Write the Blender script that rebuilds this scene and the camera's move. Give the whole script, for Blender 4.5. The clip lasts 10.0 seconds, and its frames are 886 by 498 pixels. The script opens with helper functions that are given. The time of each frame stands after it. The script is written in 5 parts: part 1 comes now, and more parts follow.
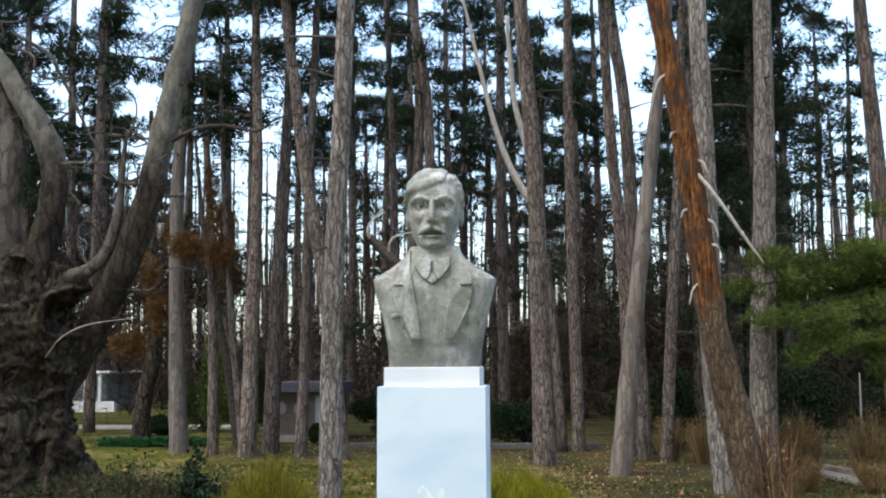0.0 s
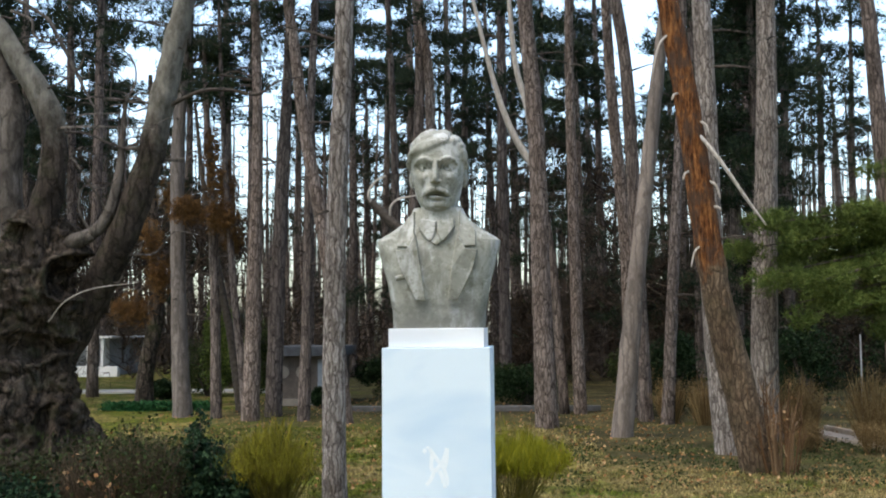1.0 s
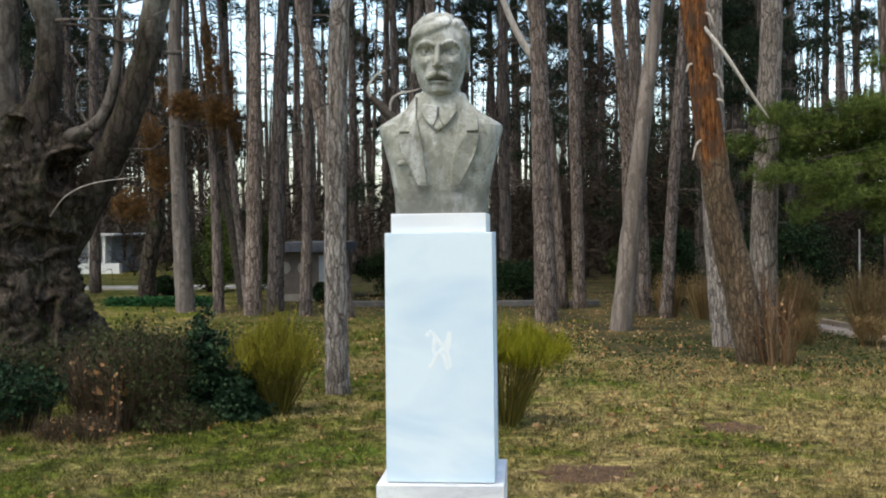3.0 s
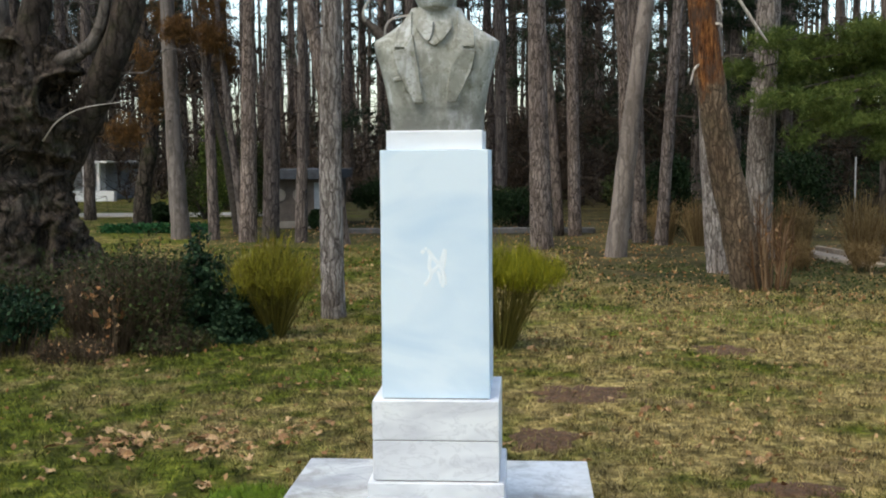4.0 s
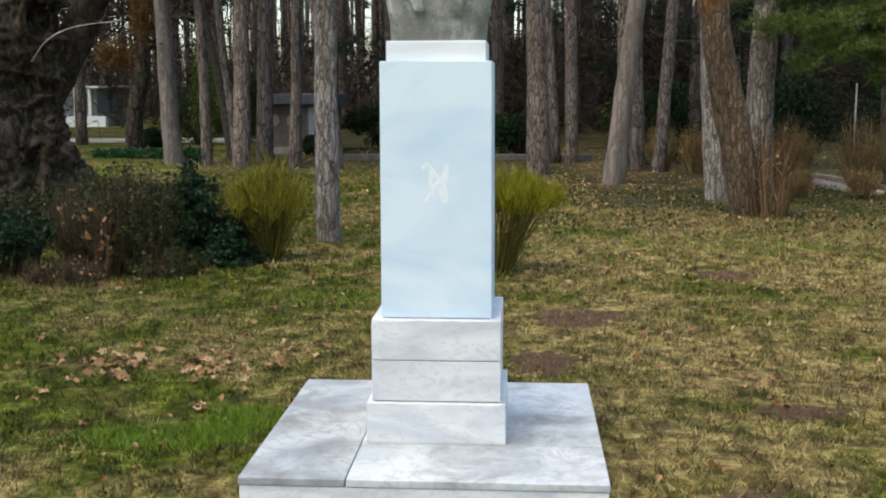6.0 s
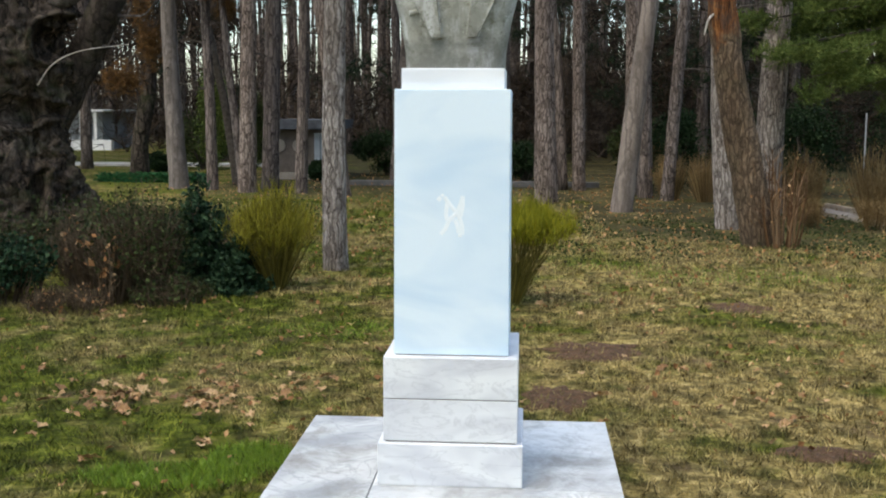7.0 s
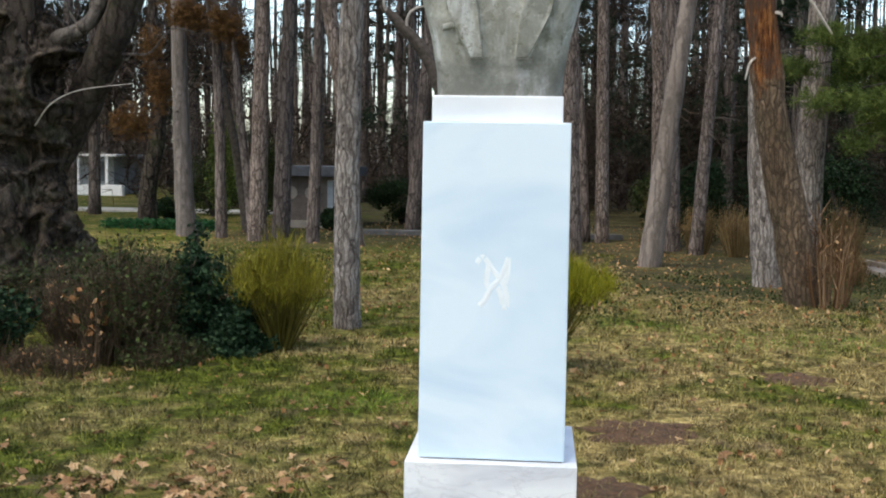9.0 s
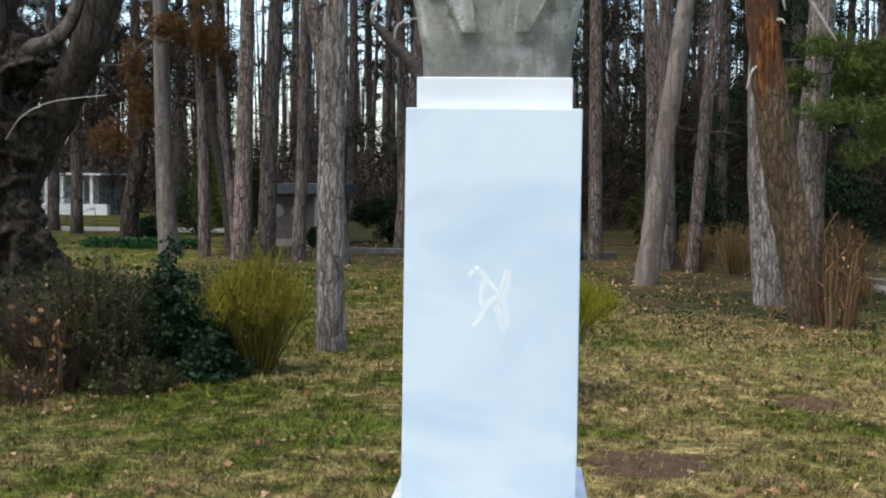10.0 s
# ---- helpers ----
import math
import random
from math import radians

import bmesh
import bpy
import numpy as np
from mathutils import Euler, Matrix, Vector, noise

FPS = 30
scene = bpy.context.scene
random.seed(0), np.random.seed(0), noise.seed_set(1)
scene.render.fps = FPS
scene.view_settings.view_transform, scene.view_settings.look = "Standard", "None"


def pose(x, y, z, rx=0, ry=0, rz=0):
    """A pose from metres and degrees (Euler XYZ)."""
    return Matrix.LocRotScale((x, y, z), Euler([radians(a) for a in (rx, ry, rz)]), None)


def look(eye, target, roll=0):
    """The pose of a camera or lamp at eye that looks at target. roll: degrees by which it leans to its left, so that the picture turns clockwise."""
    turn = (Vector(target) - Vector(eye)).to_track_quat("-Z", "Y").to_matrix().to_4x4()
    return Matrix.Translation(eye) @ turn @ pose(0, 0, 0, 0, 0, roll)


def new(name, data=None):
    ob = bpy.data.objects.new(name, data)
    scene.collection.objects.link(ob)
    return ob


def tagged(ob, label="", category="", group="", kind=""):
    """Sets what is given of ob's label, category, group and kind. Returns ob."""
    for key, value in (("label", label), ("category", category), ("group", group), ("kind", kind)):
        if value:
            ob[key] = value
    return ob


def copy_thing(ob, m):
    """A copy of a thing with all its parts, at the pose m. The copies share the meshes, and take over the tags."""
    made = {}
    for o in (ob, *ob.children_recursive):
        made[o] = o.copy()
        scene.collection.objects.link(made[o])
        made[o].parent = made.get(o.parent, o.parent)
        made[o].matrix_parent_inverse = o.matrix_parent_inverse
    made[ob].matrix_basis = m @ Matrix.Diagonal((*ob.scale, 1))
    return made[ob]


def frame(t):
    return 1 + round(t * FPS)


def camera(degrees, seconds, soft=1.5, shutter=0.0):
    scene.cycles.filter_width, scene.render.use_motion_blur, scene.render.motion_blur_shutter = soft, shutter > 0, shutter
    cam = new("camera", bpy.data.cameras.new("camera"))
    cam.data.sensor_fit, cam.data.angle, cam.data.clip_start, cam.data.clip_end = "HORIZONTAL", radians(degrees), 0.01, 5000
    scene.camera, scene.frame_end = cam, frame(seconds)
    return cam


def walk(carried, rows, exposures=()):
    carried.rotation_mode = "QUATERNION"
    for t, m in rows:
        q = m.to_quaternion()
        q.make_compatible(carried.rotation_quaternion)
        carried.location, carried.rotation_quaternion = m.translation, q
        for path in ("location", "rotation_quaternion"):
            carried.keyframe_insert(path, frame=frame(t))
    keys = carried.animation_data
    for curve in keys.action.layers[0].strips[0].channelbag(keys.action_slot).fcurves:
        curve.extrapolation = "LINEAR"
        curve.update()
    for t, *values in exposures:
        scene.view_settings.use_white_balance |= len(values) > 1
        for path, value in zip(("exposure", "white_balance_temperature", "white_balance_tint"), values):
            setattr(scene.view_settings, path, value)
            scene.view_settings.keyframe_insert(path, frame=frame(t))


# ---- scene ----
cam = camera(44.0, 10.0, soft=2.0)
PATH = [
    (0, (0.415, -4.635, 1.811), (0.105, -0.669, 2.233), -0.28),
    (0.5, (0.411, -4.612, 1.807), (0.096, -0.643, 2.183), -0.47),
    (1, (0.400, -4.627, 1.799), (0.086, -0.650, 2.091), -0.53),
    (1.5, (0.396, -4.639, 1.793), (0.079, -0.657, 1.991), -0.70),
    (2, (0.390, -4.627, 1.780), (0.073, -0.642, 1.894), -0.67),
    (3.5, (0.389, -4.632, 1.719), (0.075, -0.649, 1.521), -0.56),
    (4, (0.388, -4.622, 1.692), (0.085, -0.648, 1.357), -0.49),
    (4.5, (0.387, -4.622, 1.670), (0.098, -0.660, 1.198), -0.35),
    (5, (0.385, -4.588, 1.641), (0.102, -0.639, 1.065), -0.32),
    (5.5, (0.378, -4.546, 1.621), (0.097, -0.603, 1.011), -0.31),
    (7, (0.287, -4.331, 1.637), (-0.007, -0.373, 1.137), 0.23),
    (7.5, (0.285, -4.180, 1.636), (-0.042, -0.219, 1.177), 0.05),
    (8, (0.304, -3.919, 1.626), (-0.059, 0.042, 1.208), -0.42),
    (8.5, (0.243, -3.679, 1.605), (-0.124, 0.287, 1.237), -0.06),
    (9, (0.133, -3.411, 1.602), (-0.210, 0.562, 1.279), 0.86),
    (9.5, (0.108, -3.066, 1.562), (-0.225, 0.911, 1.292), 0.62),
    (10, (0.094, -2.864, 1.533), (-0.214, 1.116, 1.283), 0.72),
]
EXPOSURES = [(0, 1.05, 6850, 5), (2, 1.06, 7150, 4), (5.5, 0.88, 7100, 3), (7.5, 1.05, 7100, 4), (9, 1.06, 6950, 5), (10, 0.97, 6700, 5)]
walk(cam, [(t, look(e, a, r)) for t, e, a, r in PATH], EXPOSURES)

# ---- light: a bright overcast winter sky ----
world = bpy.data.worlds.new("overcast_sky")
scene.world = world
world.use_nodes = True
wn = world.node_tree
sky = wn.nodes.new("ShaderNodeTexSky")
sky.sky_type = "NISHITA"
sky.sun_disc = False
sky.sun_elevation = radians(62)
sky.sun_rotation = radians(219)
sky.dust_density = 2.5
sky.air_density = 1.0
sky.ozone_density = 1.5
wn.nodes["Background"].inputs["Strength"].default_value = 0.30
wn.links.new(sky.outputs[0], wn.nodes["Background"].inputs[0])
sun_data = bpy.data.lights.new("sun", "SUN")
sun_data.energy = 0.5
sun_data.angle = radians(50)
sun_data.color = (1.0, 0.97, 0.92)
sun = new("sun", sun_data)
sun.matrix_world = look((-4.0, -5.0, 12.0), (0, 0, 0))


# ---- materials ----
class Nodes:
    """A short way to write node trees."""

    def __init__(self, name, rough=0.8, metal=0.0):
        self.m = bpy.data.materials.new(name)
        self.m.use_nodes = True
        self.t = self.m.node_tree
        self.b = self.t.nodes["Principled BSDF"]
        self.b.inputs["Roughness"].default_value = rough
        self.b.inputs["Metallic"].default_value = metal
        self.b.inputs["Specular IOR Level"].default_value = 0.3

    def link(self, a, b):
        self.t.links.new(a, b)

    def coords(self, sx=1, sy=1, sz=1, world_space=False):
        if world_space:
            c = self.t.nodes.new("ShaderNodeNewGeometry").outputs["Position"]
        else:
            c = self.t.nodes.new("ShaderNodeTexCoord").outputs["Object"]
        mp = self.t.nodes.new("ShaderNodeMapping")
        mp.inputs["Scale"].default_value = (sx, sy, sz)
        self.link(c, mp.inputs[0])
        return mp.outputs[0]

    def noise(self, vec, scale, detail=4, rough=0.55, dist=0.0):
        n = self.t.nodes.new("ShaderNodeTexNoise")
        n.inputs["Scale"].default_value, n.inputs["Detail"].default_value = scale, detail
        n.inputs["Roughness"].default_value, n.inputs["Distortion"].default_value = rough, dist
        self.link(vec, n.inputs["Vector"])
        return n.outputs["Fac"]

    def voronoi(self, vec, scale, feature="DISTANCE_TO_EDGE"):
        n = self.t.nodes.new("ShaderNodeTexVoronoi")
        n.feature = feature
        n.inputs["Scale"].default_value = scale
        self.link(vec, n.inputs["Vector"])
        return n.outputs["Distance"]

    def ramp(self, fac, stops):
        r = self.t.nodes.new("ShaderNodeValToRGB")
        els = r.color_ramp.elements
        while len(els) < len(stops):
            els.new(0.5)
        for e, (p, c) in zip(els, stops):
            e.position, e.color = p, (*c, 1) if len(c) == 3 else c
        self.link(fac, r.inputs[0])
        return r.outputs[0]

    def mix(self, fac, a, b, how="MIX"):
        n = self.t.nodes.new("ShaderNodeMix")
        n.data_type, n.blend_type = "RGBA", how
        for s, v in ((n.inputs[0], fac), (n.inputs[6], a), (n.inputs[7], b)):
            if isinstance(v, (int, float)):
                s.default_value = v
            elif isinstance(v, tuple):
                s.default_value = (*v, 1)
            else:
                self.link(v, s)
        return n.outputs[2]

    def island(self):
        return self.t.nodes.new("ShaderNodeNewGeometry").outputs["Random Per Island"]

    def object_random(self):
        return self.t.nodes.new("ShaderNodeObjectInfo").outputs["Random"]

    def bump(self, height, strength, distance=0.02):
        n = self.t.nodes.new("ShaderNodeBump")
        n.inputs["Strength"].default_value, n.inputs["Distance"].default_value = strength, distance
        self.link(height, n.inputs["Height"])
        self.link(n.outputs[0], self.b.inputs["Normal"])

    def done(self, colour):
        if isinstance(colour, tuple):
            self.b.inputs["Base Color"].default_value = (*colour, 1)
        else:
            self.link(colour, self.b.inputs["Base Color"])
        return self.m


def g(v):
    return (v, v, v)


def marble_material(name, light, vein, amount, rough=0.35, dirt=0.0, tilt=25, scale=1.5):
    """Polished marble with broad cloudy bands, a few soft veins and grime."""
    n = Nodes(name, rough)
    c = n.coords(0.9, 0.9, 2.4)
    c.node.inputs["Rotation"].default_value = (0.3, radians(tilt), 0)
    off = n.t.nodes.new("ShaderNodeVectorMath")
    off.operation = "MULTIPLY_ADD"
    n.link(n.object_random(), off.inputs[0])
    off.inputs[1].default_value = (7.0, 5.0, 9.0)
    n.link(c, off.inputs[2])
    v = off.outputs[0]
    band = n.noise(v, scale, 3, 0.5, 0.8)
    vein_f = n.noise(v, scale * 2.2, 7, 0.6, 1.4)
    col = n.mix(n.ramp(band, [(0.41, g(0)), (0.60, g(amount))]), light, vein)
    if dirt:
        col = n.mix(n.ramp(vein_f, [(0.47, g(0)), (0.50, g(amount * 0.5)), (0.53, g(0))]), col, tuple(0.75 * q for q in vein))
        d = n.noise(n.coords(), 4.0, 8, 0.7, 0.4)
        col = n.mix(n.ramp(d, [(0.48, g(0)), (0.72, g(dirt))]), col, (0.17, 0.165, 0.15))
        d2 = n.noise(n.coords(1, 3, 1), 16, 6, 0.7)
        col = n.mix(n.ramp(d2, [(0.55, g(0)), (0.72, g(dirt * 0.6))]), col, (0.22, 0.215, 0.20))
    n.bump(n.noise(n.coords(), 60, 3), 0.06, 0.004)
    return n.done(col)


MARBLE_SHAFT = marble_material("pale_marble", (0.60, 0.70, 0.775), (0.46, 0.59, 0.71), 0.9, 0.55, 0.0, 25, 1.5)
MARBLE_CAP = marble_material("white_marble", (0.70, 0.73, 0.76), (0.60, 0.64, 0.69), 0.6, 0.5)
MARBLE_BLOCK = marble_material("veined_marble", (0.65, 0.67, 0.685), (0.44, 0.455, 0.50), 0.7, 0.5, 0.06, 40, 2.2)
MARBLE_SLAB = marble_material("weathered_marble", (0.53, 0.55, 0.555), (0.33, 0.35, 0.37), 0.8, 0.6, 0.85, 15, 1.8)
MARBLE_STAINED = marble_material("dirt_stained_marble", (0.42, 0.435, 0.44), (0.22, 0.235, 0.25), 0.9, 0.65, 1.0, 15, 1.8)
n = Nodes("marble_joint", 0.9)
JOINT = n.done(n.ramp(n.noise(n.coords(), 30), [(0.3, (0.16, 0.15, 0.14)), (0.7, (0.30, 0.29, 0.27))]))

n = Nodes("carved_white", 0.6)
CARVED = n.done(n.ramp(n.noise(n.coords(), 40), [(0.3, (0.64, 0.71, 0.755)), (0.7, (0.71, 0.76, 0.80))]))


def statue_material():
    n = Nodes("weathered_grey_stone", 0.85)
    c = n.coords()
    col = n.ramp(n.noise(c, 8, 8, 0.7, 0.5), [(0.30, (0.15, 0.15, 0.125)), (0.5, (0.245, 0.248, 0.218)), (0.70, (0.40, 0.405, 0.37))])
    streak = n.noise(n.coords(9, 9, 1.6), 1.6, 6, 0.6)
    col = n.mix(n.ramp(streak, [(0.51, g(0)), (0.62, g(0.65))]), col, (0.49, 0.50, 0.50))
    lichen = n.noise(c, 22, 7, 0.8)
    col = n.mix(n.ramp(lichen, [(0.52, g(0)), (0.62, g(0.75))]), col, (0.12, 0.12, 0.085))
    pale = n.noise(c, 30, 6, 0.8)
    col = n.mix(n.ramp(pale, [(0.57, g(0)), (0.66, g(0.6))]), col, (0.52, 0.52, 0.48))
    # an old damp mark, uneven along its upper edge, round the foot of the bust
    sep = n.t.nodes.new("ShaderNodeSeparateXYZ")
    n.link(c, sep.inputs[0])
    ad = n.t.nodes.new("ShaderNodeMath")
    ad.operation = "MULTIPLY_ADD"
    n.link(n.noise(c, 9, 5, 0.65), ad.inputs[0])
    ad.inputs[1].default_value = 0.16
    n.link(sep.outputs["Z"], ad.inputs[2])
    mr = n.t.nodes.new("ShaderNodeMapRange")
    mr.inputs["From Min"].default_value, mr.inputs["From Max"].default_value = 2.03, 1.99
    n.link(ad.outputs[0], mr.inputs["Value"])
    damp = n.mix(1.0, mr.outputs[0], n.ramp(n.noise(c, 14, 5, 0.7), [(0.35, g(0.35)), (0.6, g(0.9))]), "MULTIPLY")
    col = n.mix(damp, col, (0.115, 0.115, 0.10))
    n.bump(n.noise(c, 90, 4, 0.7), 0.35, 0.006)
    return n.done(col)


STATUE = statue_material()


def bark_material(name, dark, mid, light, plates=9.0, stretch=0.22, strength=0.9, moss=0.0, furrow=0.5, peeled_from=None, grey_from=None):
    """Bark of upright plates between dark furrows; peeled_from: the height above which orange wood shows."""
    n = Nodes(name, 0.92)
    n.b.inputs["Specular IOR Level"].default_value = 0.10
    warp = n.t.nodes.new("ShaderNodeTexNoise")
    warp.inputs["Scale"].default_value, warp.inputs["Detail"].default_value = 7.0, 4
    c0 = n.coords()
    n.link(c0, warp.inputs["Vector"])
    wv = n.t.nodes.new("ShaderNodeVectorMath")
    wv.operation = "MULTIPLY_ADD"
    n.link(warp.outputs["Color"], wv.inputs[0])
    wv.inputs[1].default_value = (0.10, 0.10, 0.5)
    n.link(c0, wv.inputs[2])
    mp = n.t.nodes.new("ShaderNodeMapping")
    mp.inputs["Scale"].default_value = (1, 1, stretch)
    n.link(wv.outputs[0], mp.inputs[0])
    vec = mp.outputs[0]
    edge = n.voronoi(vec, plates)
    ridge = n.noise(vec, plates * 2.2, 6, 0.7, 0.4)
    fine = n.noise(n.coords(1, 1, 0.35), 45, 5, 0.75)
    broad = n.noise(n.coords(1, 1, 0.5), 2.0, 5, 0.6)
    plate = n.mix(n.ramp(fine, [(0.32, g(0)), (0.68, g(1))]), mid, light)
    plate = n.mix(n.ramp(broad, [(0.35, g(0)), (0.65, g(0.75))]), plate, tuple(0.75 * v for v in mid))
    crack = n.mix(1.0, n.ramp(edge, [(0.0, g(1)), (0.05, g(0.8)), (0.20, g(0))]), n.ramp(ridge, [(0.30, g(0.15)), (0.55, g(1.0))]), "MULTIPLY")
    crack = n.mix(furrow, crack, n.ramp(ridge, [(0.40, g(1)), (0.56, g(0))]), "LIGHTEN")
    col = n.mix(crack, plate, dark)
    if moss:
        col = n.mix(n.ramp(n.noise(n.coords(), 3.0, 6, 0.7), [(0.5, g(0)), (0.66, g(moss))]), col, (0.05, 0.06, 0.022))
    if peeled_from is not None:
        wood = n.ramp(n.noise(n.coords(1, 1, 0.15), 26, 6, 0.75), [(0.38, (0.030, 0.012, 0.006)), (0.5, (0.150, 0.058, 0.020)), (0.64, (0.34, 0.155, 0.055))])
        left = n.ramp(n.noise(n.coords(1, 1, 0.45), 7, 6, 0.7), [(0.46, g(0)), (0.58, g(0.85))])
        wood = n.mix(left, wood, (0.07, 0.045, 0.032))
        sep = n.t.nodes.new("ShaderNodeSeparateXYZ")
        n.link(c0, sep.inputs[0])
        ad = n.t.nodes.new("ShaderNodeMath")
        ad.operation = "MULTIPLY_ADD"
        n.link(n.noise(n.coords(1, 1, 0.5), 4, 5, 0.7), ad.inputs[0])
        ad.inputs[1].default_value = 2.6
        n.link(sep.outputs["Z"], ad.inputs[2])
        mr = n.t.nodes.new("ShaderNodeMapRange")
        mr.inputs["From Min"].default_value, mr.inputs["From Max"].default_value = peeled_from + 1.1, peeled_from + 1.5
        n.link(ad.outputs[0], mr.inputs["Value"])
        col = n.mix(mr.outputs[0], col, wood)
    elif grey_from is not None:  # the old brown bark ends in a ragged line and smooth grey follows
        smooth = n.ramp(n.noise(n.coords(1, 1, 0.5), 8, 8, 0.75), [(0.35, (0.065, 0.060, 0.048)), (0.65, (0.20, 0.185, 0.155))])
        sep = n.t.nodes.new("ShaderNodeSeparateXYZ")
        n.link(c0, sep.inputs[0])
        ad = n.t.nodes.new("ShaderNodeMath")
        ad.operation = "MULTIPLY_ADD"
        n.link(n.noise(n.coords(1, 1, 0.6), 3, 5, 0.7), ad.inputs[0])
        ad.inputs[1].default_value = 3.0
        n.link(sep.outputs["Z"], ad.inputs[2])
        mr = n.t.nodes.new("ShaderNodeMapRange")
        mr.inputs["From Min"].default_value, mr.inputs["From Max"].default_value = grey_from + 1.1, grey_from + 1.9
        n.link(ad.outputs[0], mr.inputs["Value"])
        col = n.mix(mr.outputs[0], col, smooth)
    else:
        tone = n.ramp(n.object_random(), [(0.0, (0.80, 0.81, 0.83)), (1.0, (1.10, 1.06, 1.02))])
        col = n.mix(1.0, col, tone, "MULTIPLY")
    h = n.mix(0.3, n.ramp(crack, [(0.0, g(1)), (1.0, g(0))]), fine)
    n.bump(h, strength, 0.03)
    return n.done(col)


PINE_BARK = bark_material("grey_pine_bark", (0.034, 0.027, 0.022), (0.23, 0.195, 0.170), (0.50, 0.445, 0.40), 16, 0.14, 1.0)
PALE_BARK = bark_material("pale_flaking_bark", (0.045, 0.034, 0.027), (0.31, 0.265, 0.232), (0.64, 0.585, 0.535), 17, 0.13, 1.0, 0.0, 0.55)
RED_BARK = bark_material("red_brown_pine_bark", (0.026, 0.018, 0.014), (0.188, 0.146, 0.122), (0.42, 0.350, 0.308), 15, 0.2, 1.0)
SMOOTH_BARK = bark_material("smooth_grey_bark", (0.08, 0.068, 0.060), (0.16, 0.135, 0.118), (0.25, 0.215, 0.192), 9, 0.10, 0.35, 0.0, 0.2)
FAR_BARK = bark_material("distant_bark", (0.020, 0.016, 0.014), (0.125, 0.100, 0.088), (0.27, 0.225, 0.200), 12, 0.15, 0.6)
PLANE_BARK = bark_material("gnarled_plane_bark", (0.003, 0.0025, 0.002), (0.050, 0.037, 0.028), (0.21, 0.168, 0.133), 6.0, 0.45, 1.0, 0.45, 0.6)
LIMB_BARK = bark_material("pale_limb_bark", (0.040, 0.034, 0.028), (0.095, 0.080, 0.068), (0.22, 0.195, 0.17), 7, 0.30, 0.4, 0.0, 0.2)
LOWER_LIMB_BARK = bark_material("brown_limb_bark", (0.012, 0.009, 0.007), (0.044, 0.033, 0.026), (0.105, 0.084, 0.069), 7, 0.35, 0.6, 0.2, 0.5, grey_from=4.6)
DEAD_PINE_BARK = bark_material("half_peeled_pine_bark", (0.030, 0.020, 0.013), (0.150, 0.102, 0.066), (0.29, 0.215, 0.145), 15, 0.22, 1.0, 0.15, 0.7, 2.6)


n = Nodes("bleached_dead_wood", 0.8)
DEAD_WOOD = n.done(n.ramp(n.noise(n.coords(1, 1, 0.3), 25, 5), [(0.3, (0.22, 0.19, 0.16)), (0.7, (0.46, 0.42, 0.37))]))
n = Nodes("dark_twig", 0.9)
TWIG = n.done(n.ramp(n.noise(n.coords(), 12, 3), [(0.3, (0.022, 0.018, 0.014)), (0.7, (0.075, 0.06, 0.048))]))


def leaf_material(name, a, b, c2, rough=0.6):
    n = Nodes(name, rough)
    n.b.inputs["Specular IOR Level"].default_value = 0.06
    col = n.ramp(n.island(), [(0.0, a), (0.5, b), (1.0, c2)])
    patch = n.noise(n.coords(world_space=True), 1.3, 3)
    col = n.mix(n.ramp(patch, [(0.35, g(0.0)), (0.65, g(0.5))]), col, a)
    return n.done(col)


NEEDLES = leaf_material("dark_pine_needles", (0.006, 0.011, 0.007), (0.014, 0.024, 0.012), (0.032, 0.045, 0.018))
NEEDLES_NEAR = leaf_material("fresh_pine_needles", (0.030, 0.048, 0.010), (0.066, 0.095, 0.022), (0.155, 0.182, 0.048))
NEEDLES_DEAD = leaf_material("rusty_dead_needles", (0.038, 0.020, 0.008), (0.098, 0.050, 0.017), (0.20, 0.108, 0.034))
# darker copy of HOLLY: the wood's shade is put into the leaf colour
HOLLY_SHADED = leaf_material("shade_darkened_leaves", (0.005, 0.011, 0.004), (0.012, 0.024, 0.009), (0.028, 0.048, 0.018), 0.7)
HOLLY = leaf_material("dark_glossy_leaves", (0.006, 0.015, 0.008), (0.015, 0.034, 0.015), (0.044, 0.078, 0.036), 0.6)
OLIVE = leaf_material("olive_yellow_shoots", (0.065, 0.062, 0.008), (0.15, 0.135, 0.015), (0.26, 0.23, 0.026))
OLIVE_BRIGHT = leaf_material("bright_yellow_green_shoots", (0.075, 0.082, 0.007), (0.165, 0.163, 0.012), (0.28, 0.26, 0.02))
OLIVE_STEM = leaf_material("olive_brown_stems", (0.055, 0.046, 0.012), (0.10, 0.085, 0.018), (0.16, 0.135, 0.03))
FAWN = leaf_material("fawn_dry_stems", (0.072, 0.046, 0.020), (0.155, 0.102, 0.044), (0.28, 0.205, 0.10))
RUSSET = leaf_material("russet_stems", (0.055, 0.030, 0.015), (0.11, 0.062, 0.032), (0.22, 0.145, 0.085))
BROWN_TWIGS = leaf_material("brown_twigs", (0.024, 0.017, 0.010), (0.062, 0.044, 0.027), (0.14, 0.100, 0.062))
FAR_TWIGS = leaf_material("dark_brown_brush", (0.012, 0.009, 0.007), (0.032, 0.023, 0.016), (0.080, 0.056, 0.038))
HEDGE = leaf_material("hedge_green", (0.010, 0.045, 0.016), (0.020, 0.075, 0.026), (0.04, 0.12, 0.04), 0.6)
IVY = leaf_material("ivy_green", (0.014, 0.021, 0.007), (0.030, 0.043, 0.013), (0.070, 0.086, 0.028), 0.65)
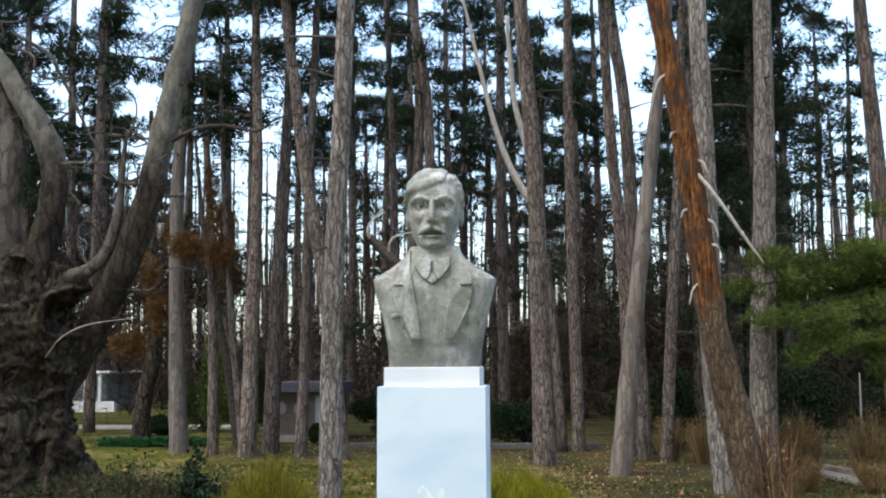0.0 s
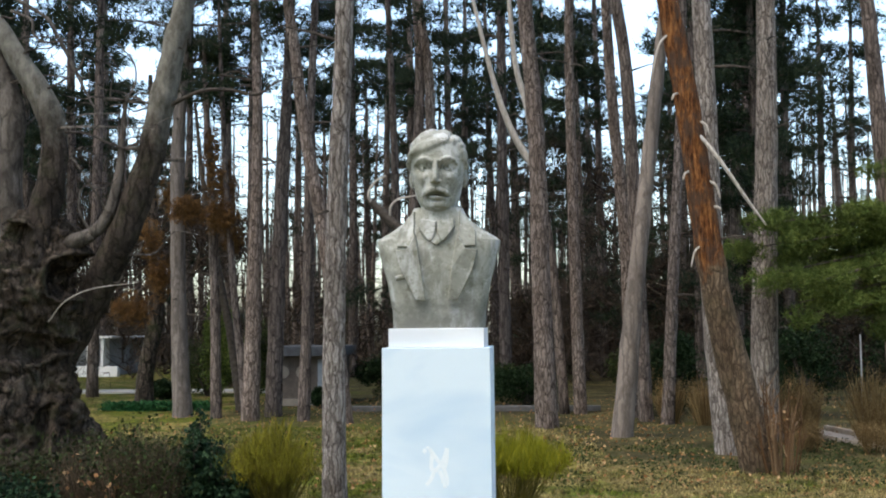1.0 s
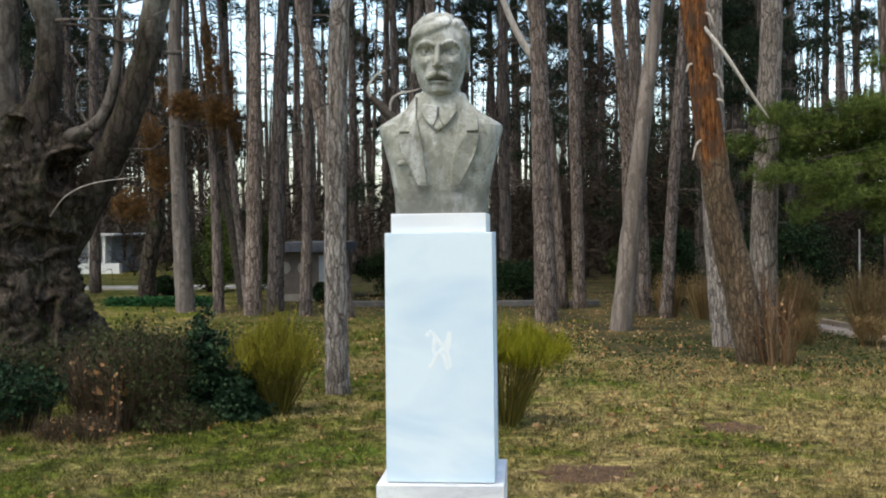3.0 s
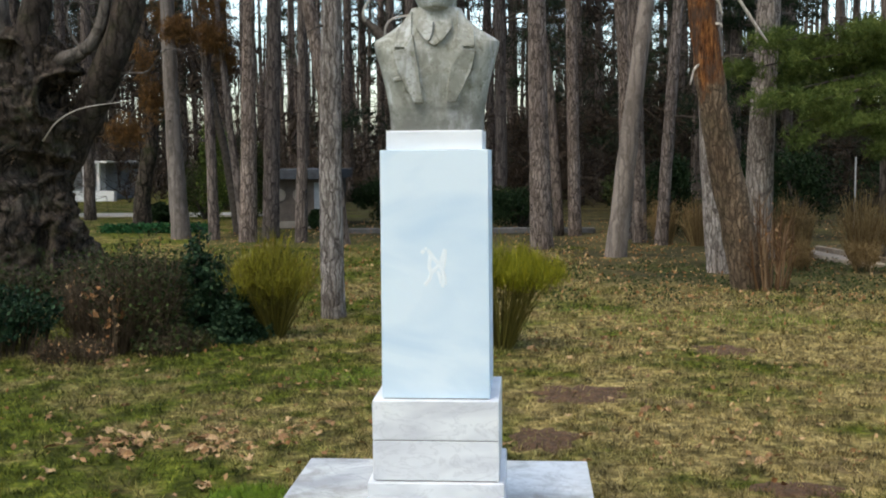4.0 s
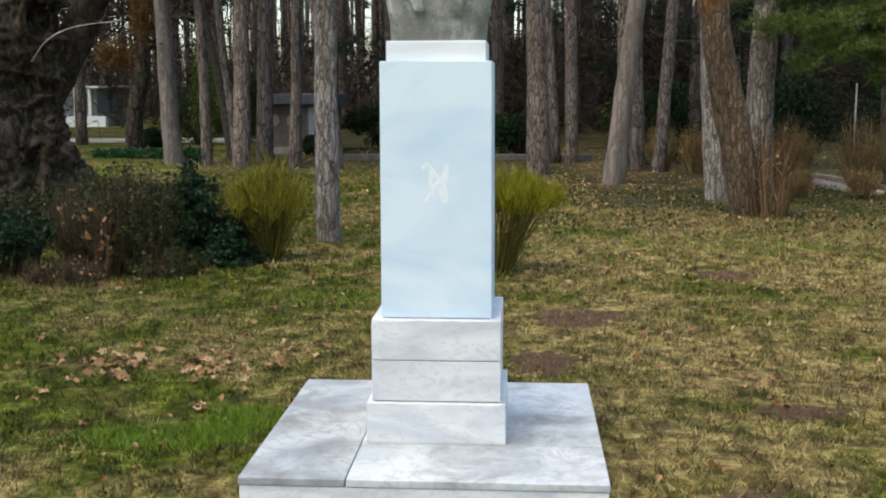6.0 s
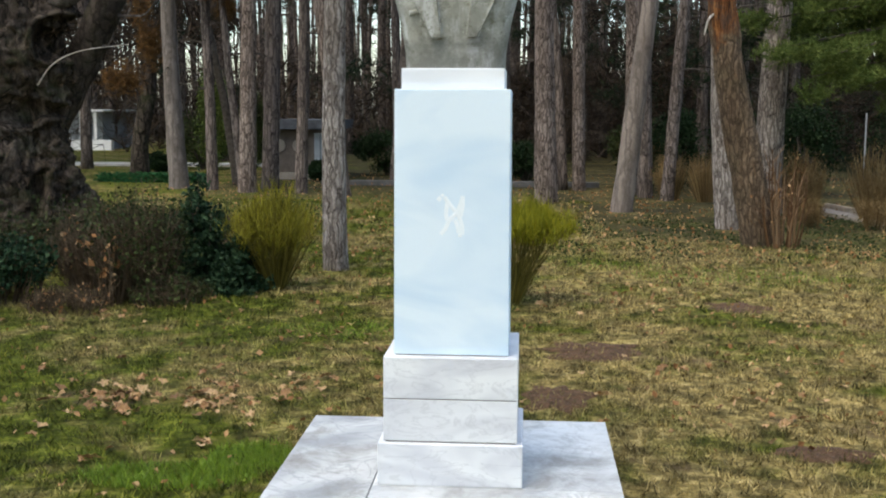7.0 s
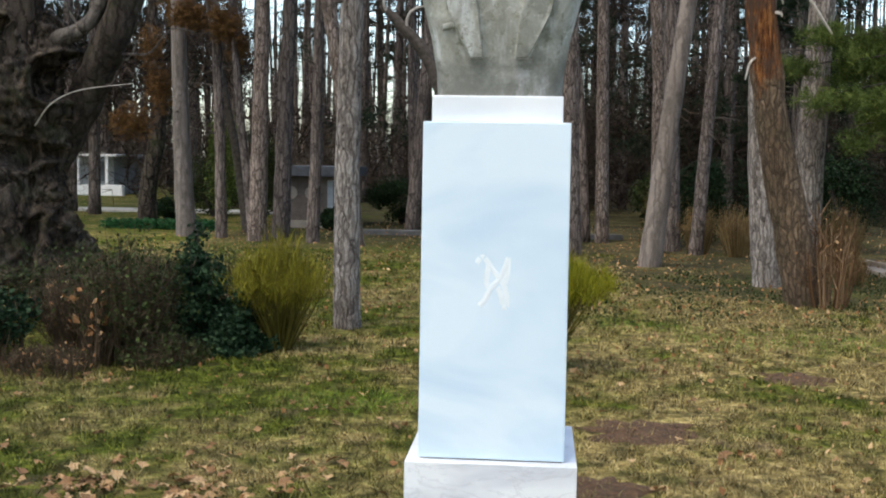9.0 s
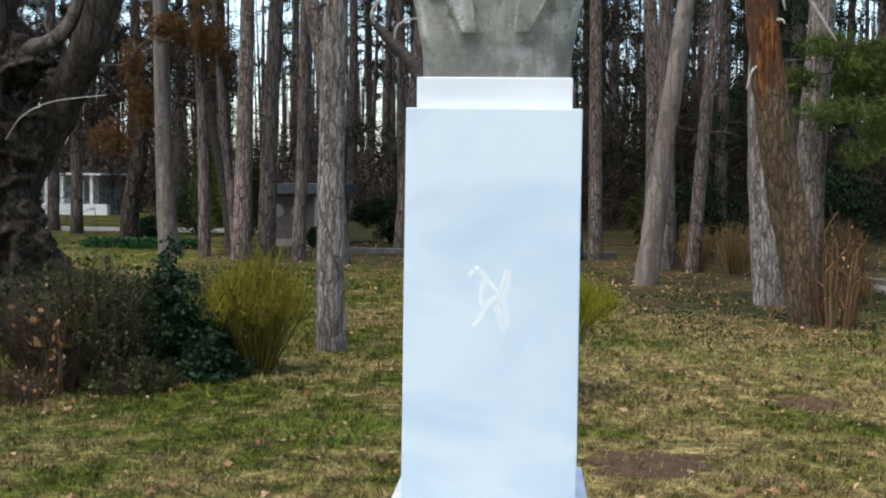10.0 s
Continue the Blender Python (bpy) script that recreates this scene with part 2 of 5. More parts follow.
DEAD_LEAF = leaf_material("fallen_brown_leaf", (0.15, 0.070, 0.028), (0.29, 0.155, 0.07), (0.46, 0.31, 0.17))


def lawn_patches(n, w):
    """0 where the lawn is straw, 1 where it is green; greener under the plane tree."""
    broad = n.noise(w, 0.75, 3, 0.55, 0.4)
    small = n.noise(w, 3.0, 5, 0.65)
    sep = n.t.nodes.new("ShaderNodeSeparateXYZ")
    n.link(w, sep.inputs[0])
    west = n.t.nodes.new("ShaderNodeMapRange")
    west.inputs["From Min"].default_value, west.inputs["From Max"].default_value = 2.0, -2.5
    west.inputs["To Min"].default_value = -0.03
    west.inputs["To Max"].default_value = 0.055
    n.link(sep.outputs["X"], west.inputs["Value"])
    add = n.t.nodes.new("ShaderNodeMath")
    n.link(n.mix(0.45, broad, small), add.inputs[0])
    n.link(west.outputs[0], add.inputs[1])
    return n.ramp(add.outputs[0], [(0.455, g(0)), (0.58, g(0.95))])


def tuft_tone(n, w):
    """Uneven mowing: tufts and trodden hollows a hand or two wide."""
    return n.ramp(n.noise(w, 5.5, 4, 0.6), [(0.37, (0.42, 0.42, 0.38)), (0.60, (1.22, 1.18, 1.1))])


def ground_colour(n):
    w = n.coords(world_space=True)
    speck = n.noise(w, 13, 7, 0.75)
    straw = n.ramp(speck, [(0.34, (0.050, 0.038, 0.014)), (0.5, (0.17, 0.132, 0.050)), (0.66, (0.37, 0.300, 0.140))])
    green = n.ramp(speck, [(0.34, (0.014, 0.020, 0.002)), (0.5, (0.050, 0.066, 0.005)), (0.66, (0.13, 0.148, 0.016))])
    return n.mix(1.0, n.mix(lawn_patches(n, w), straw, green), tuft_tone(n, w), "MULTIPLY"), w, speck


def ground_material():
    n = Nodes("winter_lawn_soil", 0.95)
    n.b.inputs["Specular IOR Level"].default_value = 0.08
    col, w, speck = ground_colour(n)
    soil = n.ramp(n.noise(w, 14, 6, 0.7), [(0.3, (0.040, 0.027, 0.016)), (0.7, (0.12, 0.08, 0.05))])
    col = n.mix(n.ramp(n.noise(w, 1.1, 6, 0.7), [(0.56, g(0)), (0.68, g(0.85))]), col, soil)
    sep = n.t.nodes.new("ShaderNodeSeparateXYZ")
    n.link(w, sep.inputs[0])
    # the forest floor, brown with old needles, starts behind the lawn
    mr = n.t.nodes.new("ShaderNodeMapRange")
    mr.inputs["From Min"].default_value, mr.inputs["From Max"].default_value = 13.6, 18.2
    side = n.t.nodes.new("ShaderNodeMapRange")
    side.inputs["From Min"].default_value, side.inputs["From Max"].default_value = 0.2, 1.8
    side.inputs["To Max"].default_value = 7.2
    n.link(sep.outputs["X"], side.inputs["Value"])
    far = n.t.nodes.new("ShaderNodeMath")
    n.link(sep.outputs["Y"], far.inputs[0])
    n.link(side.outputs[0], far.inputs[1])
    glade = n.t.nodes.new("ShaderNodeMapRange")  # an open lawn beyond the plane tree
    glade.inputs["From Min"].default_value, glade.inputs["From Max"].default_value = -6.0, -9.0
    glade.inputs["To Max"].default_value = -40
    n.link(sep.outputs["X"], glade.inputs["Value"])
    far2 = n.t.nodes.new("ShaderNodeMath")
    n.link(far.outputs[0], far2.inputs[0])
    n.link(glade.outputs[0], far2.inputs[1])
    n.link(far2.outputs[0], mr.inputs["Value"])
    litter = n.ramp(n.noise(w, 7, 7, 0.75), [(0.3, (0.008, 0.008, 0.003)), (0.5, (0.026, 0.024, 0.010)), (0.75, (0.085, 0.070, 0.038))])
    rough_edge = n.mix(1.0, mr.outputs[0], n.ramp(n.noise(w, 0.8, 4), [(0.3, g(0.45)), (0.6, g(1.0))]), "MULTIPLY")
    col = n.mix(rough_edge, col, litter)
    n.bump(n.noise(w, 25, 5, 0.7), 0.7, 0.04)
    return n.done(col)


GROUND = ground_material()


def blade_material():
    n = Nodes("grass_blades", 0.7)
    n.b.inputs["Specular IOR Level"].default_value = 0.12
    w = n.coords(world_space=True)
    straw = n.ramp(n.island(), [(0.0, (0.055, 0.042, 0.016)), (0.5, (0.17, 0.132, 0.052)), (1.0, (0.42, 0.345, 0.17))])
    green = n.ramp(n.island(), [(0.0, (0.015, 0.023, 0.002)), (0.6, (0.054, 0.078, 0.005)), (1.0, (0.17, 0.185, 0.026))])
    return n.done(n.mix(1.0, n.mix(lawn_patches(n, w), straw, green), tuft_tone(n, w), "MULTIPLY"))


BLADES = blade_material()
n = Nodes("lush_grass", 0.6)
LUSH = n.done(n.ramp(n.island(), [(0.0, (0.042, 0.085, 0.004)), (1.0, (0.16, 0.245, 0.012))]))
n = Nodes("bare_soil", 0.95)
c = n.coords(world_space=True)
n.bump(n.noise(c, 30, 6, 0.7), 0.9, 0.04)
SOIL = n.done(n.ramp(n.noise(c, 22, 6, 0.75), [(0.3, (0.030, 0.016, 0.007)), (0.7, (0.125, 0.066, 0.031))]))


def plain_material(name, a, b, scale=6.0, rough=0.8):
    n = Nodes(name, rough)
    return n.done(n.ramp(n.noise(n.coords(), scale, 5, 0.65), [(0.3, a), (0.7, b)]))


HUT_WALL = plain_material("brown_plaster", (0.055, 0.044, 0.037), (0.10, 0.083, 0.071))
HUT_ROOF = plain_material("dark_slate_roof", (0.035, 0.038, 0.045), (0.07, 0.075, 0.085))
HUT_DOOR = plain_material("grey_blue_door", (0.16, 0.18, 0.20), (0.24, 0.26, 0.28))
DISC = plain_material("pale_disc", (0.15, 0.13, 0.11), (0.21, 0.185, 0.155))
WHITE_WALL = plain_material("white_house_wall", (0.60, 0.60, 0.59), (0.76, 0.76, 0.75), 2)
# the house wall under the veranda, its shade put into the colour
SHADED_WALL = plain_material("shaded_white_wall", (0.22, 0.23, 0.24), (0.34, 0.35, 0.36), 2)
GREY_WALL = plain_material("grey_window", (0.10, 0.11, 0.12), (0.2, 0.21, 0.22), 2)
PATH_MAT = plain_material("pale_path", (0.30, 0.28, 0.25), (0.42, 0.40, 0.36), 5)
KERB = plain_material("dark_kerb", (0.05, 0.048, 0.045), (0.11, 0.105, 0.10), 5)
LOG = plain_material("pale_timber", (0.22, 0.17, 0.13), (0.40, 0.33, 0.26), 8)
POST = plain_material("grey_painted_metal", (0.22, 0.22, 0.22), (0.34, 0.34, 0.34), 8)


# ---- building blocks ----
def thing(name, loc, label, category, group="", kind=""):
    ob = new(name)
    ob.location = loc
    return tagged(ob, label, category, group, kind)


def part(name, bm, material, parent=None, label="", smooth=False):
    """Links a bmesh as one mesh object; its coordinates are those of its thing."""
    me = bpy.data.meshes.new(name)
    bm.to_mesh(me)
    bm.free()
    me.materials.append(material)
    if smooth:
        me.polygons.foreach_set("use_smooth", [True] * len(me.polygons))
    ob = new(name, me)
    ob.parent = parent
    return tagged(ob, label)


def raw_part(name, verts, faces, material, parent=None, label="", kind=""):
    me = bpy.data.meshes.new(name)
    me.from_pydata(verts, [], faces)
    me.materials.append(material)
    ob = new(name, me)
    ob.parent = parent
    return tagged(ob, label, kind=kind)


def box(x0, x1, y0, y1, z0, z1, bevel=0.0, taper=0.0):
    bm = bmesh.new()
    bmesh.ops.create_cube(bm, size=1.0, matrix=Matrix.LocRotScale(((x0 + x1) / 2, (y0 + y1) / 2, (z0 + z1) / 2), None, (x1 - x0, y1 - y0, z1 - z0)))
    if taper:
        cx, cy = (x0 + x1) / 2, (y0 + y1) / 2
        for v in bm.verts:
            if v.co.z > (z0 + z1) / 2:
                v.co.x, v.co.y = cx + (v.co.x - cx) * (1 - taper), cy + (v.co.y - cy) * (1 - taper)
    if bevel:
        bmesh.ops.bevel(bm, geom=bm.edges[:], offset=bevel, segments=2, affect="EDGES", profile=0.6)
    return bm


def spline(points, steps):
    """Catmull-Rom through (x, y, z, radius)."""
    p = [np.array(q, float) for q in points]
    p = [2 * p[0] - p[1]] + p + [2 * p[-1] - p[-2]]
    out = []
    for i in range(1, len(p) - 2):
        for s in range(steps):
            t = s / steps
            a, b, c, d = p[i - 1], p[i], p[i + 1], p[i + 2]
            out.append(0.5 * (2 * b + (c - a) * t + (2 * a - 5 * b + 4 * c - d) * t * t + (3 * b - a - 3 * c + d) * t ** 3))
    out.append(p[-2])
    return out


def tube(points, steps=8, sides=10, lump=0.06, freq=3.0, seed=0.0, flare=0.0, bm=None):
    """A limb or trunk as a tapering tube with an uneven skin."""
    bm = bm or bmesh.new()
    line = spline(points, steps)
    rings = []
    for i, q in enumerate(line):
        a = line[min(i + 1, len(line) - 1)][:3] - line[max(i - 1, 0)][:3]
        axis = Vector(a).normalized()
        ref = Vector((1, 0, 0)) if abs(axis.x) < 0.8 else Vector((0, 1, 0))
        u = axis.cross(ref).normalized()
        w = axis.cross(u)
        ring = []
        for k in range(sides):
            ang = 2 * math.pi * k / sides
            d = u * math.cos(ang) + w * math.sin(ang)
            c = Vector(q[:3])
            r = max(q[3], 0.002)
            r *= 1 + lump * noise.noise(Vector((d.x * 1.5 + seed, d.y * 1.5, (c.z + c.x) * freq))) * 2
            if flare:
                h = max(c.z - line[0][2], 0)
                r *= 1 + flare * math.exp(-h / 0.18) * (0.7 + 0.5 * math.sin(ang * 4 + seed))
            ring.append(bm.verts.new(c + d * r))
        rings.append(ring)
    for a, b in zip(rings, rings[1:]):
        for k in range(sides):
            bm.faces.new((a[k], a[(k + 1) % sides], b[(k + 1) % sides], b[k]))
    bm.faces.new(list(reversed(rings[0])))
    bm.faces.new(rings[-1])
    return bm


def shifted(points, loc):
    return [(x - loc[0], y - loc[1], z - loc[2], r) for x, y, z, r in points]


def tufts(centres, rng, needles=9, length=0.14, width=0.012, up=0.35):
    """Bundles of thin needles round given centres."""
    c = np.repeat(np.asarray(centres, float), needles, axis=0)
    k = len(c)
    d = rng.normal(size=(k, 3))
    d[:, 2] += up
    d /= np.linalg.norm(d, axis=1)[:, None]
    s = np.cross(d, rng.normal(size=(k, 3)))
    s /= np.linalg.norm(s, axis=1)[:, None]
    ln = length * rng.uniform(0.6, 1.2, (k, 1))
    v = np.stack([c - s * width, c + s * width, c + d * ln], 1).reshape(-1, 3)
    return v, np.arange(3 * k).reshape(-1, 3)


def leaf_cards(centres, rng, size=0.05):
    """Small pointed leaves: two triangles each, folded along the midrib."""
    c = np.asarray(centres, float)
    k = len(c)
    d = rng.normal(size=(k, 3))
    d /= np.linalg.norm(d, axis=1)[:, None]
    s = np.cross(d, rng.normal(size=(k, 3)))
    s /= np.linalg.norm(s, axis=1)[:, None]
    nrm = np.cross(d, s)
    ln = size * rng.uniform(0.6, 1.3, (k, 1))
    v = np.stack([c, c + d * ln * 0.5 + s * ln * 0.38 + nrm * ln * 0.12, c + d * ln, c + d * ln * 0.5 - s * ln * 0.38 + nrm * ln * 0.12], 1).reshape(-1, 3)
    i = np.arange(k)[:, None] * 4
    return v, np.concatenate([i + [0, 1, 2], i + [0, 2, 3]])


def clump_points(rng, centre, radii, count, shell=0.5):
    d = rng.normal(size=(count, 3))
    d /= np.linalg.norm(d, axis=1)[:, None]
    r = rng.uniform(shell, 1.0, (count, 1)) ** 0.7
    return np.asarray(centre) + d * r * np.asarray(radii)


# ---- ground ----
def lie(x, y):
    """Height of the ground: level round the monument, gently uneven."""
    return 0.03 * noise.noise(Vector((x * 0.35, y * 0.35, 0))) * min(1.0, max(0.0, (abs(x) + abs(y - 0.2) - 1.6) / 2))


def build_ground():
    bm = bmesh.new()
    xs = [-400, -120, -50] + [i * 0.5 for i in range(-60, 61)] + [50, 120, 400]
    ys = [-400, -120, -40] + [i * 0.5 for i in range(-24, 81)] + [60, 150, 500]
    grid = [[bm.verts.new((x, y, lie(x, y))) for x in xs] for y in ys]
    for a, b in zip(grid, grid[1:]):
        for i in range(len(xs) - 1):
            bm.faces.new((a[i], a[i + 1], b[i + 1], b[i]))
    tagged(part("ground", bm, GROUND, smooth=True), "patchy winter lawn of straw and green grass", "ground", kind="structure")


build_ground()


# ---- the monument ----
def build_pedestal():
    p = thing("pedestal", (0, 0.229, 0), "stepped white marble pedestal on a marble slab", "pedestal")
    slab = part("slab", box(-0.731, 0.691, -0.731, 0.697, -0.12, 0.098, 0.004), MARBLE_BLOCK, p, "veined marble slab base")
    # top plates with open joints
    for x0, x1, y0, y1 in ((-0.735, -0.318, -0.735, 0.70), (-0.314, 0.695, -0.735, -0.302), (-0.314, 0.695, -0.298, 0.70)):
        part("slab_plate", box(x0, x1, y0, y1, 0.100, 0.130, 0.004), MARBLE_STAINED if x0 < -0.5 else MARBLE_SLAB, p, "stained grey marble plate")
    part("lower_block", box(-0.293, 0.293, -0.293, 0.293, 0.130, 0.304, 0.005), MARBLE_BLOCK, p)
    part("joint", box(-0.262, 0.262, -0.262, 0.262, 0.304, 0.31, 0), JOINT, p)
    part("middle_block", box(-0.271, 0.271, -0.271, 0.271, 0.309, 0.481, 0.004), MARBLE_BLOCK, p)
    part("joint", box(-0.266, 0.266, -0.266, 0.266, 0.481, 0.485, 0), JOINT, p)
    part("upper_block", box(-0.271, 0.271, -0.271, 0.271, 0.485, 0.655, 0.004), MARBLE_BLOCK, p)
    part("joint", box(-0.225, 0.225, -0.225, 0.225, 0.655, 0.660, 0), JOINT, p)
    shaft = part("shaft", box(-0.232, 0.232, -0.232, 0.232, 0.659, 1.722, 0.004, 0.012), MARBLE_SHAFT, p, "tall bluish-white marble shaft")
    part("cap", box(-0.204, 0.204, -0.204, 0.204, 1.7225, 1.804, 0.004), MARBLE_CAP, p, "plain white cap block")
    return p, shaft


pedestal, shaft = build_pedestal()


def torso_half(z):
    return float(np.interp(z, [1.80, 1.88, 2.00, 2.10, 2.165, 2.192, 2.20, 2.24, 2.28, 2.31, 2.34], [0.203, 0.206, 0.226, 0.252, 0.270, 0.274, 0.258, 0.190, 0.140, 0.118, 0.106]))


def torso_depth(z):
    return float(np.interp(z, [1.80, 1.90, 2.05, 2.15, 2.25, 2.34], [0.105, 0.118, 0.140, 0.140, 0.115, 0.09]))


def torso_front(x, z):
    h = torso_half(z) * 1.02
    return -torso_depth(z) * max(0.0, 1 - min(1.0, abs(x / h)) ** 3.2) ** (1 / 3.2)


def add_panel(bm, outline, proud):
    """A raised cloth panel that follows the chest; outline in (x, z)."""
    ring_f, ring_b = [], []
    for x, z in outline:
        y = torso_front(x, z)
        ring_f.append(bm.verts.new((x, y - proud, z)))
        ring_b.append(bm.verts.new((x, y + 0.05, z)))
    k = len(outline)
    bm.faces.new(ring_f)
    bm.faces.new(list(reversed(ring_b)))
    for i in range(k):
        bm.faces.new((ring_f[i], ring_b[i], ring_b[(i + 1) % k], ring_f[(i + 1) % k]))


def bump_at(x, z, cx, cz, sx, sz):
    return math.exp(-((x - cx) / sx) ** 2 - ((z - cz) / sz) ** 2)


def build_bust():
    bm = bmesh.new()
    sides = 48
    rings = []
    for z in [1.804 + 0.012 * i for i in range(45)]:
        hw, hd = torso_half(z), torso_depth(z)
        ring = []
        for k in range(sides):
            a = 2 * math.pi * k / sides
            c, s = math.cos(a), math.sin(a)
            e = 2 / 3.2
            ring.append(bm.verts.new((hw * math.copysign(abs(c) ** e, c), hd * math.copysign(abs(s) ** e, s), z)))
        rings.append(ring)
    for a, b in zip(rings, rings[1:]):
        for k in range(sides):
            bm.faces.new((a[k], a[(k + 1) % sides], b[(k + 1) % sides], b[k]))
    bm.faces.new(list(reversed(rings[0])))
    bm.faces.new(rings[-1])
    # neck with the stand-up collar
    tube([(0, 0.01, 2.19, 0.128), (0, 0.020, 2.24, 0.120), (0, 0.036, 2.284, 0.111), (0, 0.056, 2.292, 0.086), (0, 0.045, 2.44, 0.086)], 4, 32, 0.0, bm=bm)
    for s in (-1, 1):
        # shirt collar wing, coat collar, lapel, breast pocket
        add_panel(bm, [(s * x, z) for x, z in ((0.004, 2.266), (0.072, 2.276), (0.078, 2.240), (0.048, 2.198), (0.031, 2.180), (0.020, 2.184), (0.008, 2.212))], 0.024)
        add_panel(bm, [(s * x, z) for x, z in ((0.100, 2.318), (0.124, 2.290), (0.168, 2.225), (0.170, 2.158), (0.116, 2.156), (0.098, 2.20))], 0.022)
        add_panel(bm, [(s * x, z) for x, z in ((0.092, 2.21), (0.126, 2.146), (0.176, 2.140), (0.158, 2.06), (0.090, 1.925), (0.050, 1.925), (0.066, 2.06))], 0.028)
    add_panel(bm, [(-0.018, 2.215), (0.018, 2.215), (0.022, 2.175), (0.0, 2.160), (-0.022, 2.175)], 0.014)
    add_panel(bm, [(-0.182, 2.030), (-0.132, 2.036), (-0.130, 2.022), (-0.180, 2.014)], 0.012)
    # head: front and back profiles, squared cross-sections, features pushed in and out
    zs = (-0.195, -0.188, -0.170, -0.120, -0.060, 0.0, 0.060, 0.105, 0.140, 0.162, 0.174, 0.178)

    def half_width(z):
        return float(np.interp(z, zs, (0.0, 0.046, 0.070, 0.096, 0.109, 0.117, 0.122, 0.114, 0.092, 0.064, 0.034, 0.0)))

    def fore(z):
        return float(np.interp(z, zs, (0.0, 0.085, 0.115, 0.128, 0.137, 0.141, 0.140, 0.126, 0.100, 0.068, 0.036, 0.0)))

    def aft(z):
        return float(np.interp(z, zs, (0.0, 0.020, 0.030, 0.070, 0.112, 0.145, 0.158, 0.146, 0.114, 0.076, 0.040, 0.0)))

    def face_y(x, z):
        c = min(0.98, abs(x) / max(half_width(z), 0.01)) ** (1 / 0.84)
        return -fore(z) * math.sqrt(1 - c * c) ** 0.84 - 0.012

    head = bmesh.ops.create_icosphere(bm, subdivisions=6, radius=1.0)["verts"]
    for v in head:
        d = v.co.copy()
        z = d.z * (0.178 if d.z > 0 else 0.195)
        rho = max(math.hypot(d.x, d.y), 1e-6)
        c, s = d.x / rho, d.y / rho
        x = half_width(z) * math.copysign(abs(c) ** 0.84, c)
        y = (fore(z) if s < 0 else aft(z)) * math.copysign(abs(s) ** 0.84, s)
        f = min(1.0, max(0.0, (0.05 - s) / 0.4))
        if f > 0:
            ax = abs(x)
            push = 0.010 * bump_at(ax, z, 0.050, 0.030, 0.045, 0.010)  # brow ridge
            push -= 0.034 * bump_at(ax, z, 0.050, -0.002, 0.028, 0.020)  # eye sockets
            push -= 0.010 * bump_at(ax, z, 0.020, 0.002, 0.012, 0.016)  # beside the bridge
            push += 0.009 * bump_at(ax, z, 0.076, -0.042, 0.026, 0.022)  # cheekbones
            push -= 0.010 * bump_at(ax, z, 0.046 + (-0.06 - z) * 0.3, -0.072, 0.008, 0.022)  # folds beside the nose
            push -= 0.009 * bump_at(ax, z, 0.072, -0.105, 0.018, 0.030)  # cheeks
            push -= 0.045 * bump_at(x, z, 0, -0.120, 0.050, 0.007)  # mouth
            push -= 0.010 * bump_at(x, z, 0, -0.143, 0.030, 0.008)
            push += 0.012 * bump_at(x, z, 0, -0.166, 0.034, 0.016)  # chin
            push -= 0.003 * bump_at(x, z, 0, 0.062, 0.06, 0.004)
            y -= push * f
        # hair: parted on one side and combed across, with a thick edge over the brow
        if s < 0.05:
            line = float(np.interp(x, [-0.125, -0.112, -0.09, -0.04, 0.02, 0.055, 0.085, 0.105, 0.122], [-0.02, 0.035, 0.056, 0.072, 0.094, 0.112, 0.100, 0.060, -0.01]))
        else:
            line = -0.01 - (s - 0.05) * 0.10
        rise = 1 / (1 + math.exp(-(z - line) / 0.0022))
        comb = math.sin((z - 0.5 * x) * 170 + 4 * noise.noise(Vector((x * 14, y * 14, z * 14))))
        part_line = math.exp(-((x - 0.058 - (z - 0.12) * 0.2) / 0.006) ** 2) * (s < 0.3)
        over = 0.010 * math.exp(-((z - line - 0.014) / 0.016) ** 2) * (s < 0.05)
        grow = rise * (0.010 + over + 0.0030 * comb - 0.011 * part_line)
        v.co = Vector((x + d.x * grow, y + d.y * grow, z + d.z * grow)) + Vector((0, -0.012, 2.500))

    def stroke(pts, lift):
        tube([(x, face_y(x, z) - lift, 2.500 + z, rr) for x, z, rr in pts], 5, 10, 0.0, bm=bm)

    for s in (-1, 1):
        eye = bmesh.ops.create_icosphere(bm, subdivisions=4, radius=0.0235)["verts"]
        for v in eye:
            if v.co.y < 0 and (v.co.x + 0.002 * s) ** 2 + (v.co.z - 0.003) ** 2 < 0.0088 ** 2:  # drilled pupil
                v.co.y += 0.030
            v.co += Vector((s * 0.050, face_y(0.050, -0.003) + 0.036, 2.497))
        stroke([(s * 0.022, -0.006, 0.003), (s * 0.037, 0.016, 0.0045), (s * 0.056, 0.018, 0.0050), (s * 0.080, -0.003, 0.0035)], -0.014)  # upper lid
        stroke([(s * 0.027, -0.012, 0.003), (s * 0.050, -0.023, 0.0042), (s * 0.076, -0.010, 0.003)], -0.015)  # lower lid
        stroke([(s * 0.014, 0.024, 0.006), (s * 0.042, 0.039, 0.009), (s * 0.074, 0.035, 0.008), (s * 0.097, 0.012, 0.004)], 0.002)  # brow
        stroke([(s * 0.003, -0.094, 0.009), (s * 0.024, -0.100, 0.0130), (s * 0.046, -0.111, 0.011), (s * 0.066, -0.125, 0.004)], 0.009)  # moustache
        stroke([(s * 0.017, -0.066, 0.007), (s * 0.016, -0.058, 0.008)], 0.008)  # nostril wing
